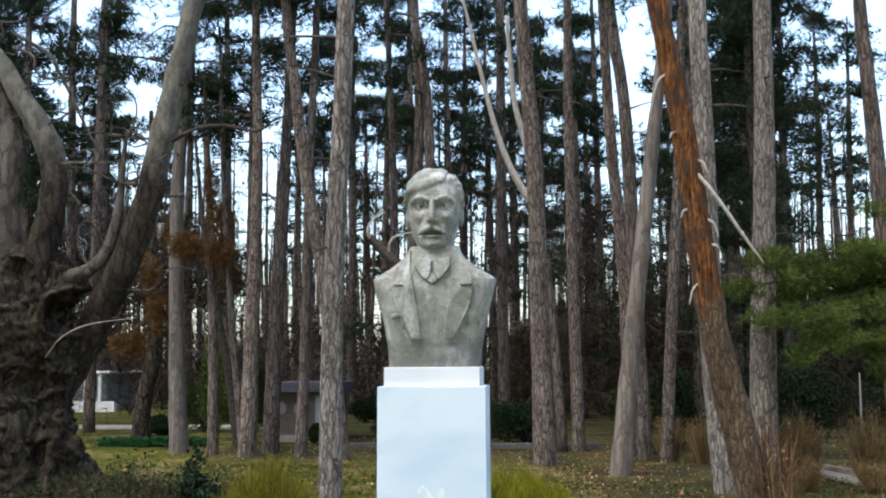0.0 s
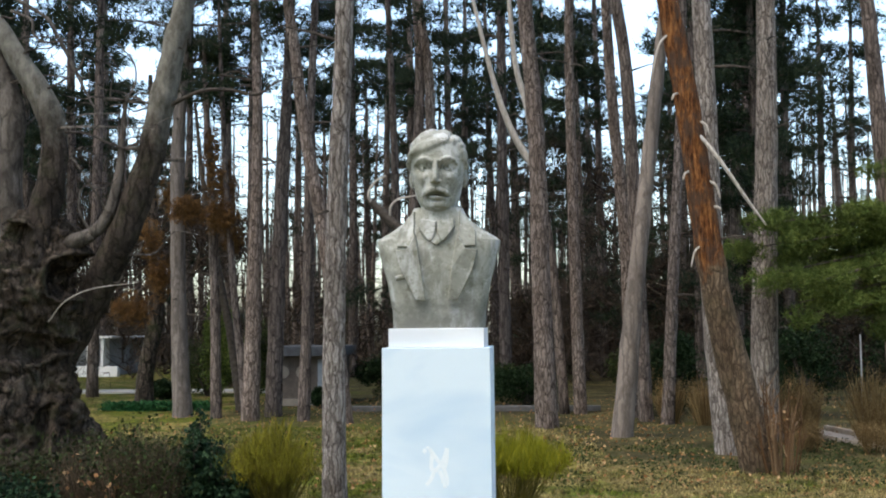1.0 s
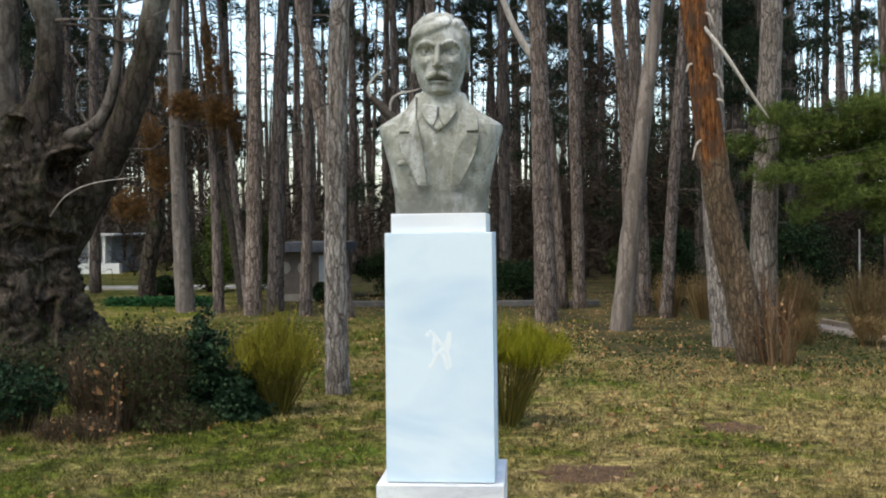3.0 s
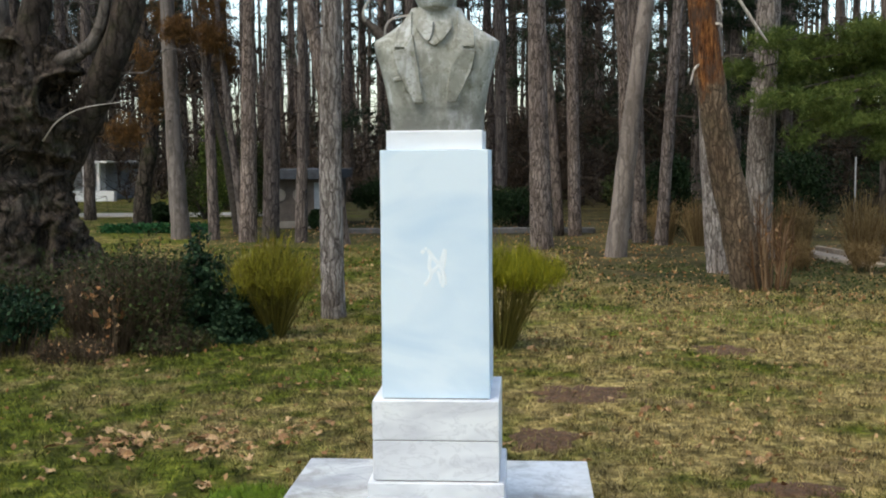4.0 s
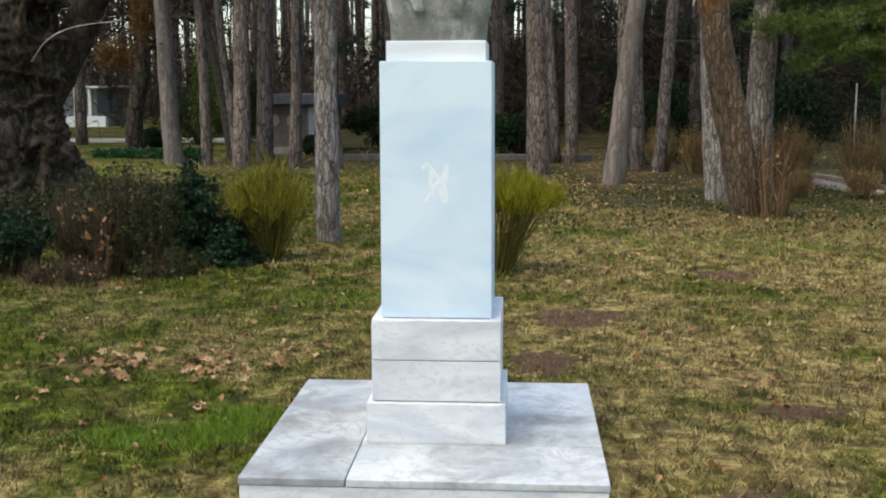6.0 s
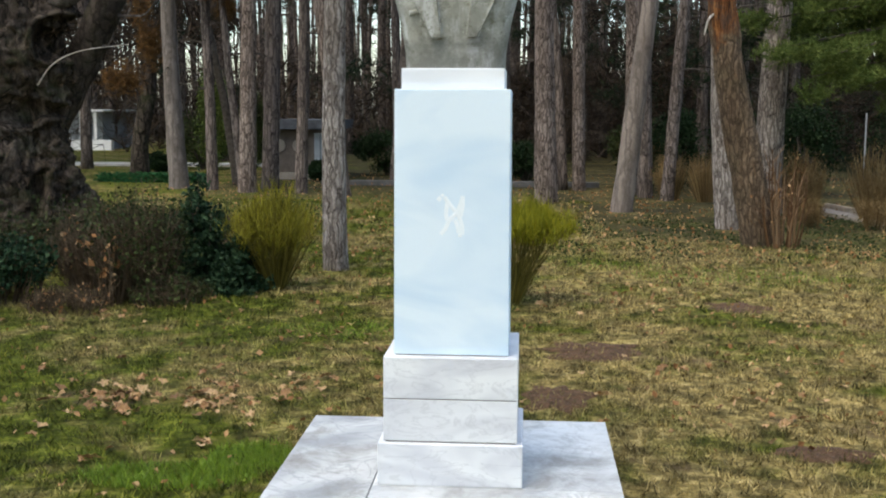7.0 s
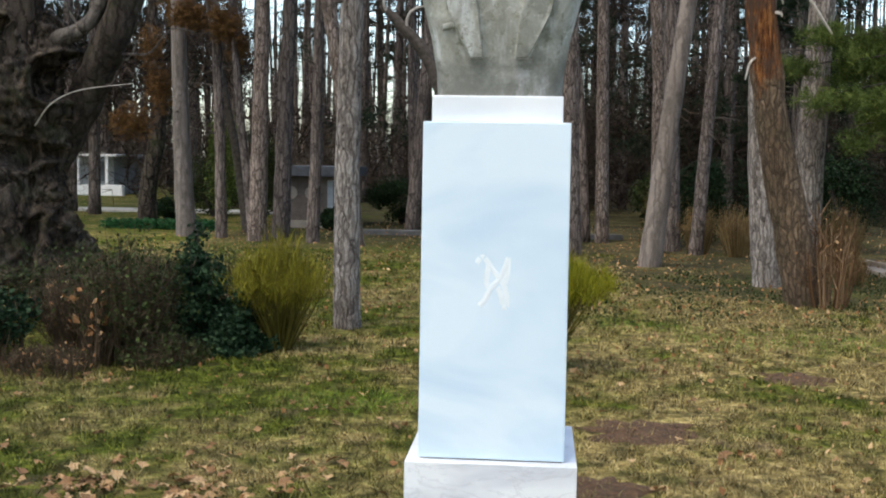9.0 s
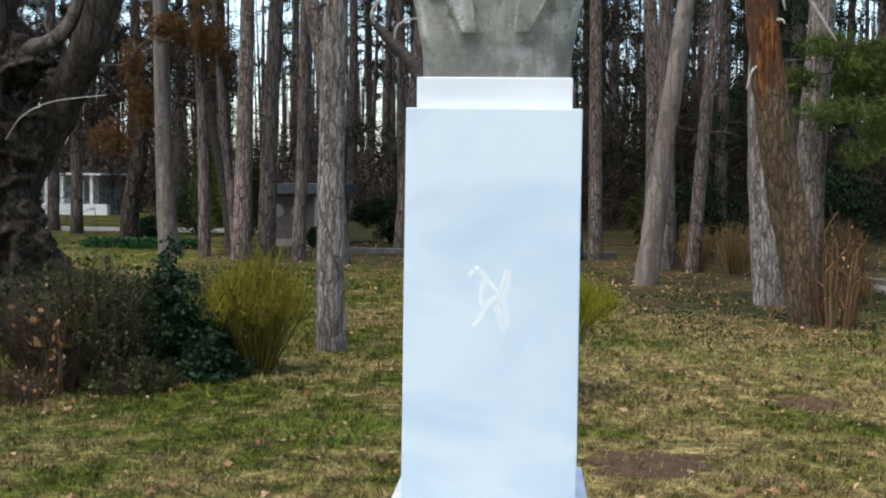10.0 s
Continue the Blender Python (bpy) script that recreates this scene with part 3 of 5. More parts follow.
    tube([(0, face_y(0, 0.03) + 0.002, 2.530, 0.009), (0, face_y(0, 0.0) - 0.008, 2.495, 0.010), (0, face_y(0, -0.054) - 0.024, 2.446, 0.013), (0, face_y(0, -0.068) - 0.008, 2.432, 0.009)], 5, 12, 0.0, bm=bm)
    stroke([(-0.032, -0.130, 0.004), (0.0, -0.131, 0.007), (0.032, -0.130, 0.004)], 0.001)  # lower lip
    for s in (-1, 1):  # ears
        ear = bmesh.ops.create_icosphere(bm, subdivisions=3, radius=1.0)["verts"]
        for v in ear:
            v.co = Vector((s * (0.117 + 0.014 * v.co.x), 0.005 + 0.030 * v.co.y, 2.470 + 0.044 * v.co.z))
    bmesh.ops.recalc_face_normals(bm, faces=bm.faces)
    ob = part("bust", bm, STATUE)
    ob.location = (0, 0.215, 0)
    mod = ob.modifiers.new("remesh", "REMESH")
    mod.mode, mod.voxel_size, mod.use_smooth_shade = "VOXEL", 0.0026, True
    sm = ob.modifiers.new("smooth", "SMOOTH")
    sm.factor, sm.iterations = 0.4, 1
    tagged(ob, "weathered grey stone bust standing on the marble pedestal", "bust")
    return ob


build_bust()


# ---- the named pines round the lawn ----
def stubs(tree, line, rng, count, z0, z1, material, length=(0.15, 0.6), pale=False):
    """Dead side branches along a trunk; each is a part."""
    pts = np.array(line)
    for _ in range(count):
        z = rng.uniform(z0, z1)
        x, y, r = (float(np.interp(z, pts[:, 2], pts[:, k])) for k in (0, 1, 3))
        a, ln = rng.uniform(0, 2 * math.pi), rng.uniform(*length)
        dx, dy = math.cos(a), math.sin(a)
        droop = rng.uniform(-0.25, 0.25)
        b = tube([(x + dx * r * 0.6, y + dy * r * 0.6, z, 0.022), (x + dx * ln * 0.5, y + dy * ln * 0.5, z + droop * ln * 0.4 + 0.03, 0.014),
                  (x + dx * ln, y + dy * ln, z + droop * ln, 0.005)], 3, 5, 0.1)
        part("branch", b, material, tree)


def pine(points, bark, label, rng, dead=5, top=13.0, crown=True, sides=16, flare=0.16, low=0):
    """A tall pine: trunk through the given axis, dead lower branches, a crown above."""
    loc = (points[0][0], points[0][1], 0)
    p = list(points)
    a, b = np.array(p[-2]), np.array(p[-1])
    step = (b - a) / max(b[2] - a[2], 0.1)
    if top > b[2] + 0.5:
        e = b + step * (top - b[2]) * 0.6
        p.append((e[0], e[1], top, b[3] * 0.55))
    p[0] = (p[0][0], p[0][1], -0.12, p[0][3])
    p = [(x, y, z, q * 0.94 * (1 - 0.022 * max(0.0, z - 1.0))) for x, y, z, q in shifted(p, loc)]
    t = thing("pine_tree", loc, label, "tree", "pines round the lawn")
    part("trunk", tube(p, 26, sides, 0.045, 2.2, rng.uniform(0, 50), flare), bark, t, smooth=True)
    stubs(t, p, rng, dead, 2.0, min(top - 1, 8.5), TWIG, (0.25, 1.1))
    if crown:
        cs = []
        for _ in range(26):
            z = rng.uniform(top * 0.68, top + 0.8)
            w = 1.9 * (1.1 - (z - top * 0.68) / (top * 0.45))
            q = (p[-1][0] + rng.uniform(-w, w), p[-1][1] + rng.uniform(-w, w), z)
            cs.append(clump_points(rng, q, (0.75, 0.75, 0.28), 26))
        for _ in range(low):  # sweeping boughs under the crown
            z = rng.uniform(top * 0.46, top * 0.72)
            x, y = (float(np.interp(z, [k[2] for k in p], [k[i] for k in p])) for i in (0, 1))
            a, ln = rng.uniform(0, 2 * math.pi), rng.uniform(0.9, 2.3)
            tip = (x + math.cos(a) * ln, y + math.sin(a) * ln, z + rng.uniform(-0.4, 0.3))
            part("branch", tube([(x, y, z, 0.035), ((x + tip[0]) / 2, (y + tip[1]) / 2, z + 0.12, 0.02), (*tip, 0.007)], 3, 5, 0.1), TWIG, t)
            for s in (0.55, 0.8, 1.0):
                cs.append(clump_points(rng, (x + (tip[0] - x) * s, y + (tip[1] - y) * s, z + (tip[2] - z) * s), (0.5, 0.5, 0.2), 26, 0.2))
        v, f = tufts(np.concatenate(cs), rng, 7, 0.22, 0.010)
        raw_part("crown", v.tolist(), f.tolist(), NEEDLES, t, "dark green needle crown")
    return t


rng = np.random.default_rng(7)
GREY = "tall pine with grey-brown plated bark in the lawn edge"
RED = "tall pine with reddish-brown bark at the wood's edge"
pine([(-1.65, 6.8, 0, 0.138), (-1.66, 6.8, 1.6, 0.128), (-1.62, 6.8, 3.28, 0.118), (-1.52, 6.8, 5.76, 0.112)], PALE_BARK,
     "slender pine with pale flaking grey bark behind the pedestal", rng, 7, 14)
pine([(0.68, 15.32, 0, 0.23), (0.61, 15.32, 2.26, 0.19), (0.55, 15.32, 5.37, 0.18), (0.33, 15.32, 8.58, 0.16)], RED_BARK, RED, rng, 5, 15)
pine([(1.86, 13.73, 0, 0.19), (2.09, 13.73, 2.03, 0.165), (2.25, 13.73, 3.33, 0.15), (2.56, 13.73, 5.81, 0.13), (2.83, 13.73, 7.96, 0.11)], SMOOTH_BARK,
     "leaning tree with smooth grey bark at the wood's edge", rng, 3, 11, flare=0.15)
pine([(3.20, 11.39, 0, 0.22), (3.03, 11.39, 2.15, 0.19), (3.0, 11.39, 5.04, 0.17), (2.95, 11.39, 7.17, 0.16)], PALE_BARK, GREY, rng, 6, 15)
pine([(4.17, 13.33, 0, 0.22), (4.12, 13.33, 1.29, 0.23), (4.26, 13.33, 4.94, 0.20), (4.32, 13.33, 7.78, 0.18)], PINE_BARK, GREY, rng, 6, 15)
pine([(2.91, 16.19, 0, 0.13), (3.05, 16.19, 2.26, 0.12), (3.26, 16.19, 5.47, 0.10), (3.42, 16.19, 8.77, 0.09)], RED_BARK, RED, rng, 4, 13)
pine([(2.42, 17.91, 0, 0.16), (2.37, 17.91, 3.45, 0.15), (2.15, 17.91, 6.39, 0.135), (2.03, 17.91, 9.4, 0.12)], RED_BARK, RED, rng, 5, 15)
pine([(2.60, 16.89, 0, 0.15), (2.50, 16.89, 2.72, 0.15), (2.36, 16.89, 6.74, 0.15), (2.10, 16.89, 9.05, 0.14)], FAR_BARK, GREY, rng, 4, 15)
pine([(1.43, 18.94, 0, 0.15), (1.36, 18.94, 3.54, 0.135), (1.32, 18.94, 7.24, 0.12), (1.34, 18.94, 9.78, 0.11)], RED_BARK, RED, rng, 5, 16)
pine([(-6.97, 18.28, 0, 0.22), (-7.08, 18.28, 2.38, 0.18), (-7.12, 18.28, 5.68, 0.17), (-6.93, 18.28, 9.06, 0.15)], SMOOTH_BARK, "tall pine with pale grey bark beside the plane tree", rng, 5, 14, flare=0.2, low=15)
pine([(-6.14, 17.91, 0, 0.13), (-6.18, 17.91, 2.37, 0.11), (-6.27, 17.91, 4.75, 0.10), (-6.40, 17.91, 6.58, 0.08)], FAR_BARK, GREY, rng, 4, 8, crown=False)
pine([(-5.25, 17.26, 0, 0.20), (-5.18, 17.26, 2.8, 0.165), (-5.12, 17.26, 5.83, 0.13), (-5.19, 17.26, 9.42, 0.10)], RED_BARK, RED, rng, 6, 14, low=10)
pine([(-5.00, 18.15, 0, 0.20), (-4.90, 18.15, 2.84, 0.17), (-4.78, 18.15, 5.37, 0.16), (-4.70, 18.15, 7.21, 0.13), (-4.60, 18.15, 9.71, 0.11)], FAR_BARK, GREY, rng, 6, 14, low=8)
pine([(-4.12, 17.04, 0, 0.14), (-4.05, 17.04, 2.33, 0.11), (-3.99, 17.04, 5.76, 0.10), (-3.85, 17.04, 9.31, 0.09)], FAR_BARK, GREY, rng, 4, 13)
pine([(-3.20, 16.59, 0, 0.17), (-3.54, 16.59, 3.1, 0.155), (-3.98, 16.59, 5.66, 0.145), (-4.21, 16.59, 7.42, 0.135), (-4.42, 16.59, 9.18, 0.125)], RED_BARK,
     "leaning pine with orange-brown upper bark", rng, 5, 13)
pine([(-5.42, 17.6, 0, 0.10), (-5.54, 17.6, 1.24, 0.09), (-5.67, 17.6, 2.39, 0.085), (-5.9, 17.6, 5.4, 0.07)], FAR_BARK, "slender grey trunk leaning among the pines", rng, 4, 9, crown=False)
pine([(-6.02, 19.5, 0, 0.12), (-6.26, 19.5, 1.58, 0.10), (-6.51, 19.5, 2.82, 0.09), (-6.9, 19.5, 4.9, 0.07)], TWIG, "dark slender trunk leaning among the pines", rng, 4, 7, crown=False)
pine([(-2.75, 21.54, 0, 0.19), (-2.22, 21.54, 6.81, 0.15), (-2.30, 21.54, 10.78, 0.12)], FAR_BARK, GREY, rng, 4, 17)
pine([(-2.20, 21.48, 0, 0.18), (-1.94, 21.48, 6.79, 0.15), (-2.13, 21.48, 9.32, 0.13), (-2.34, 21.48, 10.76, 0.12)], RED_BARK, RED, rng, 4, 17, low=10)
pine([(-2.80, 22.59, 0, 0.14), (-2.97, 22.59, 6.73, 0.11), (-3.14, 22.59, 11.16, 0.09)], FAR_BARK, GREY, rng, 8, 16)
pine([(6.34, 13.72, 0, 0.18), (6.19, 13.72, 4.69, 0.16), (6.06, 13.72, 6.88, 0.14), (6.01, 13.72, 7.85, 0.13)], FAR_BARK, GREY, rng, 5, 13)


# ---- the dead pine with peeled orange wood ----
def build_dead_pine():
    axis = [(3.22, 9.38, -0.1, 0.225), (3.02, 9.38, 0.9, 0.205), (2.80, 9.38, 1.83, 0.188), (2.63, 9.38, 2.97, 0.172), (2.43, 9.38, 4.64, 0.155), (2.12, 9.38, 6.51, 0.13), (1.8, 9.38, 8.2, 0.10)]
    loc = (3.13, 9.38, 0)
    p = shifted(axis, loc)
    t = thing("dead_pine_tree", loc, "leaning dead pine, peeled to orange wood above, with pale broken stubs", "tree")
    part("trunk", tube(p, 30, 26, 0.06, 4.0, 3.0, 0.10), DEAD_PINE_BARK, t, smooth=True)
    # broken stubs and one long fallen limb that leans on the trunk
    for z, dx, dz, ln in ((2.80, -1, -0.9, 0.28), (3.62, 1, -0.9, 0.26), (3.75, -1, -0.7, 0.16), (4.38, 1, -0.9, 0.20), (4.75, -1, -0.6, 0.16), (5.5, -1, -0.9, 0.62), (3.3, 1, -0.5, 0.12)):
        x = float(np.interp(z, [k[2] for k in p], [k[0] for k in p]))
        r = float(np.interp(z, [k[2] for k in p], [k[3] for k in p]))
        b = tube([(x + dx * r * 0.75, -0.10, z, 0.018), (x + dx * (r * 0.95 + ln * 0.12), -0.16, z + dz * ln * 0.25, 0.015), (x + dx * (r * 0.95 + ln * 0.30), -0.18, z + dz * ln, 0.009)], 4, 7, 0.15)
        part("broken_stub", b, DEAD_WOOD, t, "pale broken branch stub", smooth=True)
    limb = tube([(-0.60, -0.1, 4.25, 0.026), (-0.36, -0.25, 3.88, 0.024), (0.0, -0.25, 3.32, 0.020), (0.20, -0.2, 3.05, 0.010)], 6, 8, 0.1)
    part("broken_limb", limb, DEAD_WOOD, t, "long pale broken limb", smooth=True)


build_dead_pine()


# ---- the old plane tree ----
def build_plane_tree():
    loc = (-6.25, 10.0, 0)
    t = thing("plane_tree", loc, "huge gnarled old plane tree with hollows and bare limbs", "tree")
    bm = tube([(-0.06, 0, -0.15, 0.88), (-0.12, 0, 0.35, 0.74), (-0.26, 0, 1.0, 0.58), (-0.27, 0, 1.8, 0.55), (-0.22, 0, 2.5, 0.57), (-0.2, 0, 3.1, 0.48), (-0.22, 0, 3.5, 0.30)], 26, 120, 0.10, 1.1, 4.0)
    for v in bm.verts:
        c = v.co
        d = Vector((c.x, c.y, 0)).normalized()
        b = 0.22 * noise.noise(Vector((c.x * 1.7, c.y * 1.7, c.z * 1.1)) + Vector((7, 3, 1)))
        b += 0.20 * abs(noise.noise(Vector((c.x * 3.6, c.y * 3.6, c.z * 1.9)))) - 0.06
        b += 0.13 * abs(noise.noise(Vector((c.x * 8, c.y * 8, c.z * 5)))) - 0.05
        b += 0.09 * noise.noise(Vector((c.x * 18, c.y * 18, c.z * 11)))
        if c.y < 0.15:  # hollows with hard rims
            for hx, hz, rx, rz, dp in ((-0.02, 1.60, 0.30, 0.18, 0.50), (-0.25, 2.95, 0.20, 0.30, 0.42), (0.34, 2.55, 0.13, 0.26, 0.30), (-0.45, 0.75, 0.15, 0.22, 0.25), (0.25, 0.55, 0.10, 0.30, 0.20)):
                e = ((c.x - hx) / rx) ** 2 + ((c.z - hz) / rz) ** 2 + 0.9 * noise.noise(Vector((c.x * 5, c.z * 5, hx * 9)))
                b -= dp / (1 + math.exp(min((e - 0.9) * 5, 60.0))) - 0.10 * math.exp(-min(((e - 1.5) / 0.5) ** 2, 60.0))
        # root swellings
        b += 0.22 * math.exp(-max(c.z, 0) / 0.35) * max(0, math.sin(math.atan2(d.y, d.x) * 6 + 1))
        v.co = c + d * b
    part("trunk", bm, PLANE_BARK, t, "burred hollow trunk", smooth=True)
    limbs = {
        "leaning_limb": [(-0.20, 0.45, 0.9, 0.20), (0.12, 0.35, 1.55, 0.27), (0.60, 0.2, 2.30, 0.27), (0.94, 0.05, 2.87, 0.255), (1.22, 0, 3.49, 0.24), (1.43, 0, 4.11, 0.22), (1.60, 0, 4.90, 0.20), (1.76, 0, 5.61, 0.185), (1.93, 0, 6.40, 0.165), (2.25, 0.1, 8.2, 0.12), (2.4, 0.2, 10, 0.07)],
        "limb": [(-0.40, 0.05, 2.7, 0.26), (-0.58, 0, 3.84, 0.23), (-0.52, 0, 4.71, 0.20), (-0.62, 0, 5.27, 0.18), (-0.85, 0, 5.9, 0.15), (-1.2, 0, 7.0, 0.09)],
        "crooked_limb": [(-0.10, -0.10, 2.6, 0.27), (-0.06, -0.1, 3.28, 0.25), (0.10, -0.1, 3.90, 0.23), (0.11, -0.1, 4.62, 0.21), (-0.10, -0.1, 5.14, 0.19), (-0.40, -0.1, 5.59, 0.17), (-0.70, -0.1, 6.08, 0.14), (-1.2, -0.1, 6.7, 0.09)],
        "side_limb": [(-0.05, 0.05, 2.75, 0.15), (0.38, -0.05, 3.02, 0.13), (0.66, -0.05, 3.15, 0.11), (0.90, -0.05, 3.42, 0.10), (1.03, -0.05, 3.89, 0.08), (1.07, -0.05, 4.32, 0.06), (1.10, 0, 5.0, 0.03)],
    }
    for name, pts in limbs.items():
        part(name, tube([(x, y, z, q * 0.85) for x, y, z, q in pts], 12, 16, 0.10, 2.6, len(name)), {"crooked_limb": LOWER_LIMB_BARK, "leaning_limb": LOWER_LIMB_BARK}.get(name, LIMB_BARK), t, "bare grey-brown limb", smooth=True)
    part("twig", tube([(0.25, -0.45, 1.95, 0.012), (0.62, -0.8, 2.20, 0.009), (1.0, -0.85, 2.36, 0.007), (1.62, -0.85, 2.44, 0.003)], 6, 6, 0.1), DEAD_WOOD, t, "pale bare twig")
    for pts, m, what in (([(1.60, 0, 4.85, 0.035), (2.12, -0.05, 5.08, 0.028), (2.52, -0.05, 5.11, 0.024), (2.95, 0, 5.04, 0.020), (3.23, 0, 5.21, 0.016), (3.62, 0, 5.28, 0.008)], TWIG, "long dark bare branch"),
                         ([(-0.45, -0.25, 6.45, 0.030), (0.11, -0.4, 6.10, 0.028), (0.27, -0.4, 5.86, 0.026), (0.52, -0.4, 5.39, 0.022), (0.68, -0.4, 5.07, 0.016), (0.95, -0.4, 4.6, 0.006)], LIMB_BARK, "pale crooked hanging branch"),
                         ([(-0.45, -0.25, 6.25, 0.022), (-0.09, -0.4, 6.07, 0.020), (-0.05, -0.4, 5.87, 0.018), (0.11, -0.4, 5.75, 0.015), (0.38, -0.4, 5.77, 0.008)], LIMB_BARK, "pale crooked hanging branch"),
                         ([(0.18, -0.15, 4.56, 0.022), (0.60, -0.1, 4.53, 0.018), (1.05, -0.1, 4.34, 0.014), (1.65, -0.1, 4.25, 0.006)], TWIG, "dark bare twig")):
        part("branch", tube(pts, 6, 7, 0.12, 4.0), m, t, what, smooth=True)
    # water shoots and dead ivy that blur the trunk's outline
    r = np.random.default_rng(11)
    k = 420
    a, z = r.uniform(math.pi * 0.85, math.pi * 2.15, k), 3.4 * r.uniform(size=k) ** 0.9
    q = np.interp(z, [0, 0.35, 1.0, 2.5, 3.4], [0.98, 0.86, 0.68, 0.64, 0.42]) + r.uniform(-0.08, 0.10, k)
    v, f = tufts(np.column_stack([-0.1 + np.cos(a) * q, np.sin(a) * q, z]), r, 3, 0.26, 0.0030, 0.3)
    raw_part("shoot_mass", v.tolist(), f.tolist(), BROWN_TWIGS, t, "thin brown shoots on the trunk", "stuff")
    # bare twigs round the limbs
    for i in range(46):
        src = limbs[("limb", "crooked_limb", "leaning_limb", "side_limb")[i % 4]]
        k = r.integers(2, len(src))
        x, y, z, _ = src[k]
        a = r.uniform(-1.2, 1.2)
        ln = r.uniform(0.5, 1.7)
        pts, h = [(x, y, z, 0.022)], a
        for s in range(4):
            h += r.uniform(-0.7, 0.7)
            x, y, z = x + math.sin(h) * ln / 4, y + r.uniform(-0.2, 0.2), z + math.cos(h) * ln / 4 * r.uniform(-0.3, 1)
            pts.append((x, y, z, 0.016 - 0.003 * s))
        part("twig", tube(pts, 3, 5, 0.05), LIMB_BARK, t)


build_plane_tree()


# ---- forest behind: copies of three pines, some added unseen to block sky light ----
def forest_pine(seed, height, crown_from, spread, boughs=34):
    r = np.random.default_rng(seed)
    t = thing("forest_pine", (0, 0, 0), "tall dark pine of the wood and of the added unseen screen", "tree", "pines of the wood")
    lean = r.uniform(-0.5, 0.5)
    pts = [(0, 0, -0.1, 0.17), (lean * 0.2, 0, height * 0.3, 0.145), (lean * 0.6, 0.1, height * 0.65, 0.11), (lean, 0.1, height, 0.03)]
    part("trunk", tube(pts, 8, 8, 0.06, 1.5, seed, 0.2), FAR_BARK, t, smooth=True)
    bm = bmesh.new()
    cs = []
    for i in range(boughs):
        z = r.uniform(crown_from * 0.55, height * 0.97)
        a = r.uniform(0, 2 * math.pi)
        bare = z < crown_from
        ln = spread * r.uniform(0.4, 1.0) * (1.05 - 0.75 * (z / height)) * (0.7 if bare else 1)
        x0 = float(np.interp(z, [q[2] for q in pts], [q[0] for q in pts]))
        tip = (x0 + math.cos(a) * ln, math.sin(a) * ln, z + r.uniform(-0.5, 0.4))
        mid = (x0 + math.cos(a) * ln * 0.5, math.sin(a) * ln * 0.5, z + 0.12)
        tube([(x0, 0, z, 0.035), (*mid, 0.022), (*tip, 0.008)], 2, 4, 0.0, bm=bm)
        if not bare:
            for c, rad in ((mid, 0.5), (tip, 0.62)):
                cs.append(clump_points(r, c, (rad * 1.2, rad * 1.2, rad * 0.42), 34, 0.2))
    tagged(part("branchwork", bm, TWIG, t), kind="stuff")
    v, f = tufts(np.concatenate(cs), r, 8, 0.26, 0.014)
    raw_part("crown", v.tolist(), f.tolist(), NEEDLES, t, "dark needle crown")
    return t


kinds = [forest_pine(21, 17, 9.0, 2.6), forest_pine(22, 15, 6.0, 2.9), forest_pine(23, 18, 11.0, 2.4), forest_pine(24, 13, 2.2, 3.0, 80)]
r = np.random.default_rng(5)
# (-8.0, 2.5) to (8.0, -7.0): added out of view, to block sky from the sides
spots = [(-16.2, 27, 1), (-13.2, 27, 1), (-13.5, 22, 1), (5.9, 22.0, 3), (-5.5, 40, 0), (-20, 43, 0), (-1.0, 39, 0), (0.9, 42, 0), (3.2, 44, 0), (16.8, 29.5, 3), (12.6, 38.0, 0), (-12.4, 19, 3), (-15.5, 20, 3), (6.3, 24, 1), (5.5, 23, 2), (13.5, 20, 1), (5.2, 27, 1), (14.5, 26, 1), (-16, 27, 1), (-8.0, 2.5, 1), (-9.0, -1.5, 1), (-9.6, 6.0, 0), (-7.2, -5.5, 1), (9.0, 3.0, 1), (10.0, 7.0, 1), (9.4, -2.0, 1), (8.0, -7.0, 0), (-9.5, 31, 0)]
for i in range(64):  # unseen pines added behind and beside the viewer to block low sky light
    a = r.uniform(math.pi * 0.98, math.pi * 2.02)
    q = r.uniform(13, 30)
    spots.append((math.cos(a) * q, math.sin(a) * q * 0.9 - 1, int(r.integers(0, 2))))
for i in range(84):
    y = 25 + 38 * r.uniform() ** 1.1
    x = -0.08 * (y + 4.7) + r.uniform(-0.62, 0.62) * (y + 4.7)
    if x < -0.20 * (y + 4.7) and y < 44 and x > -0.5 * (y + 4.7):
        if r.uniform() < 0.6:
            continue
    a = (x - 0.4) / (y + 4.6)
    if (0.235 < a < 0.36 and i % 3) or (-0.26 < a < -0.17 and i % 2):  # gaps where the sky shows
        continue
    spots.append((x, y, int(r.integers(0, 3))))
for i, (x, y, k) in enumerate(spots):
    slim = 0.8 if i == 3 else 1.0
    m = pose(x, y, 0, 0, 0, r.uniform(0, 360)) @ Matrix.Diagonal((slim, slim, r.uniform(0.85, 1.15), 1))
    if i < 4:
        k = i
        kinds[k].matrix_basis = m
    else:
        copy_thing(kinds[k], m)


def open_glade(x, y):
    """False on the mown glade between the plane tree and the white house."""
    a = (x - 0.4) / (y + 4.6)
    return ~((a > -0.47) & (a < -0.38) & (y < 42))


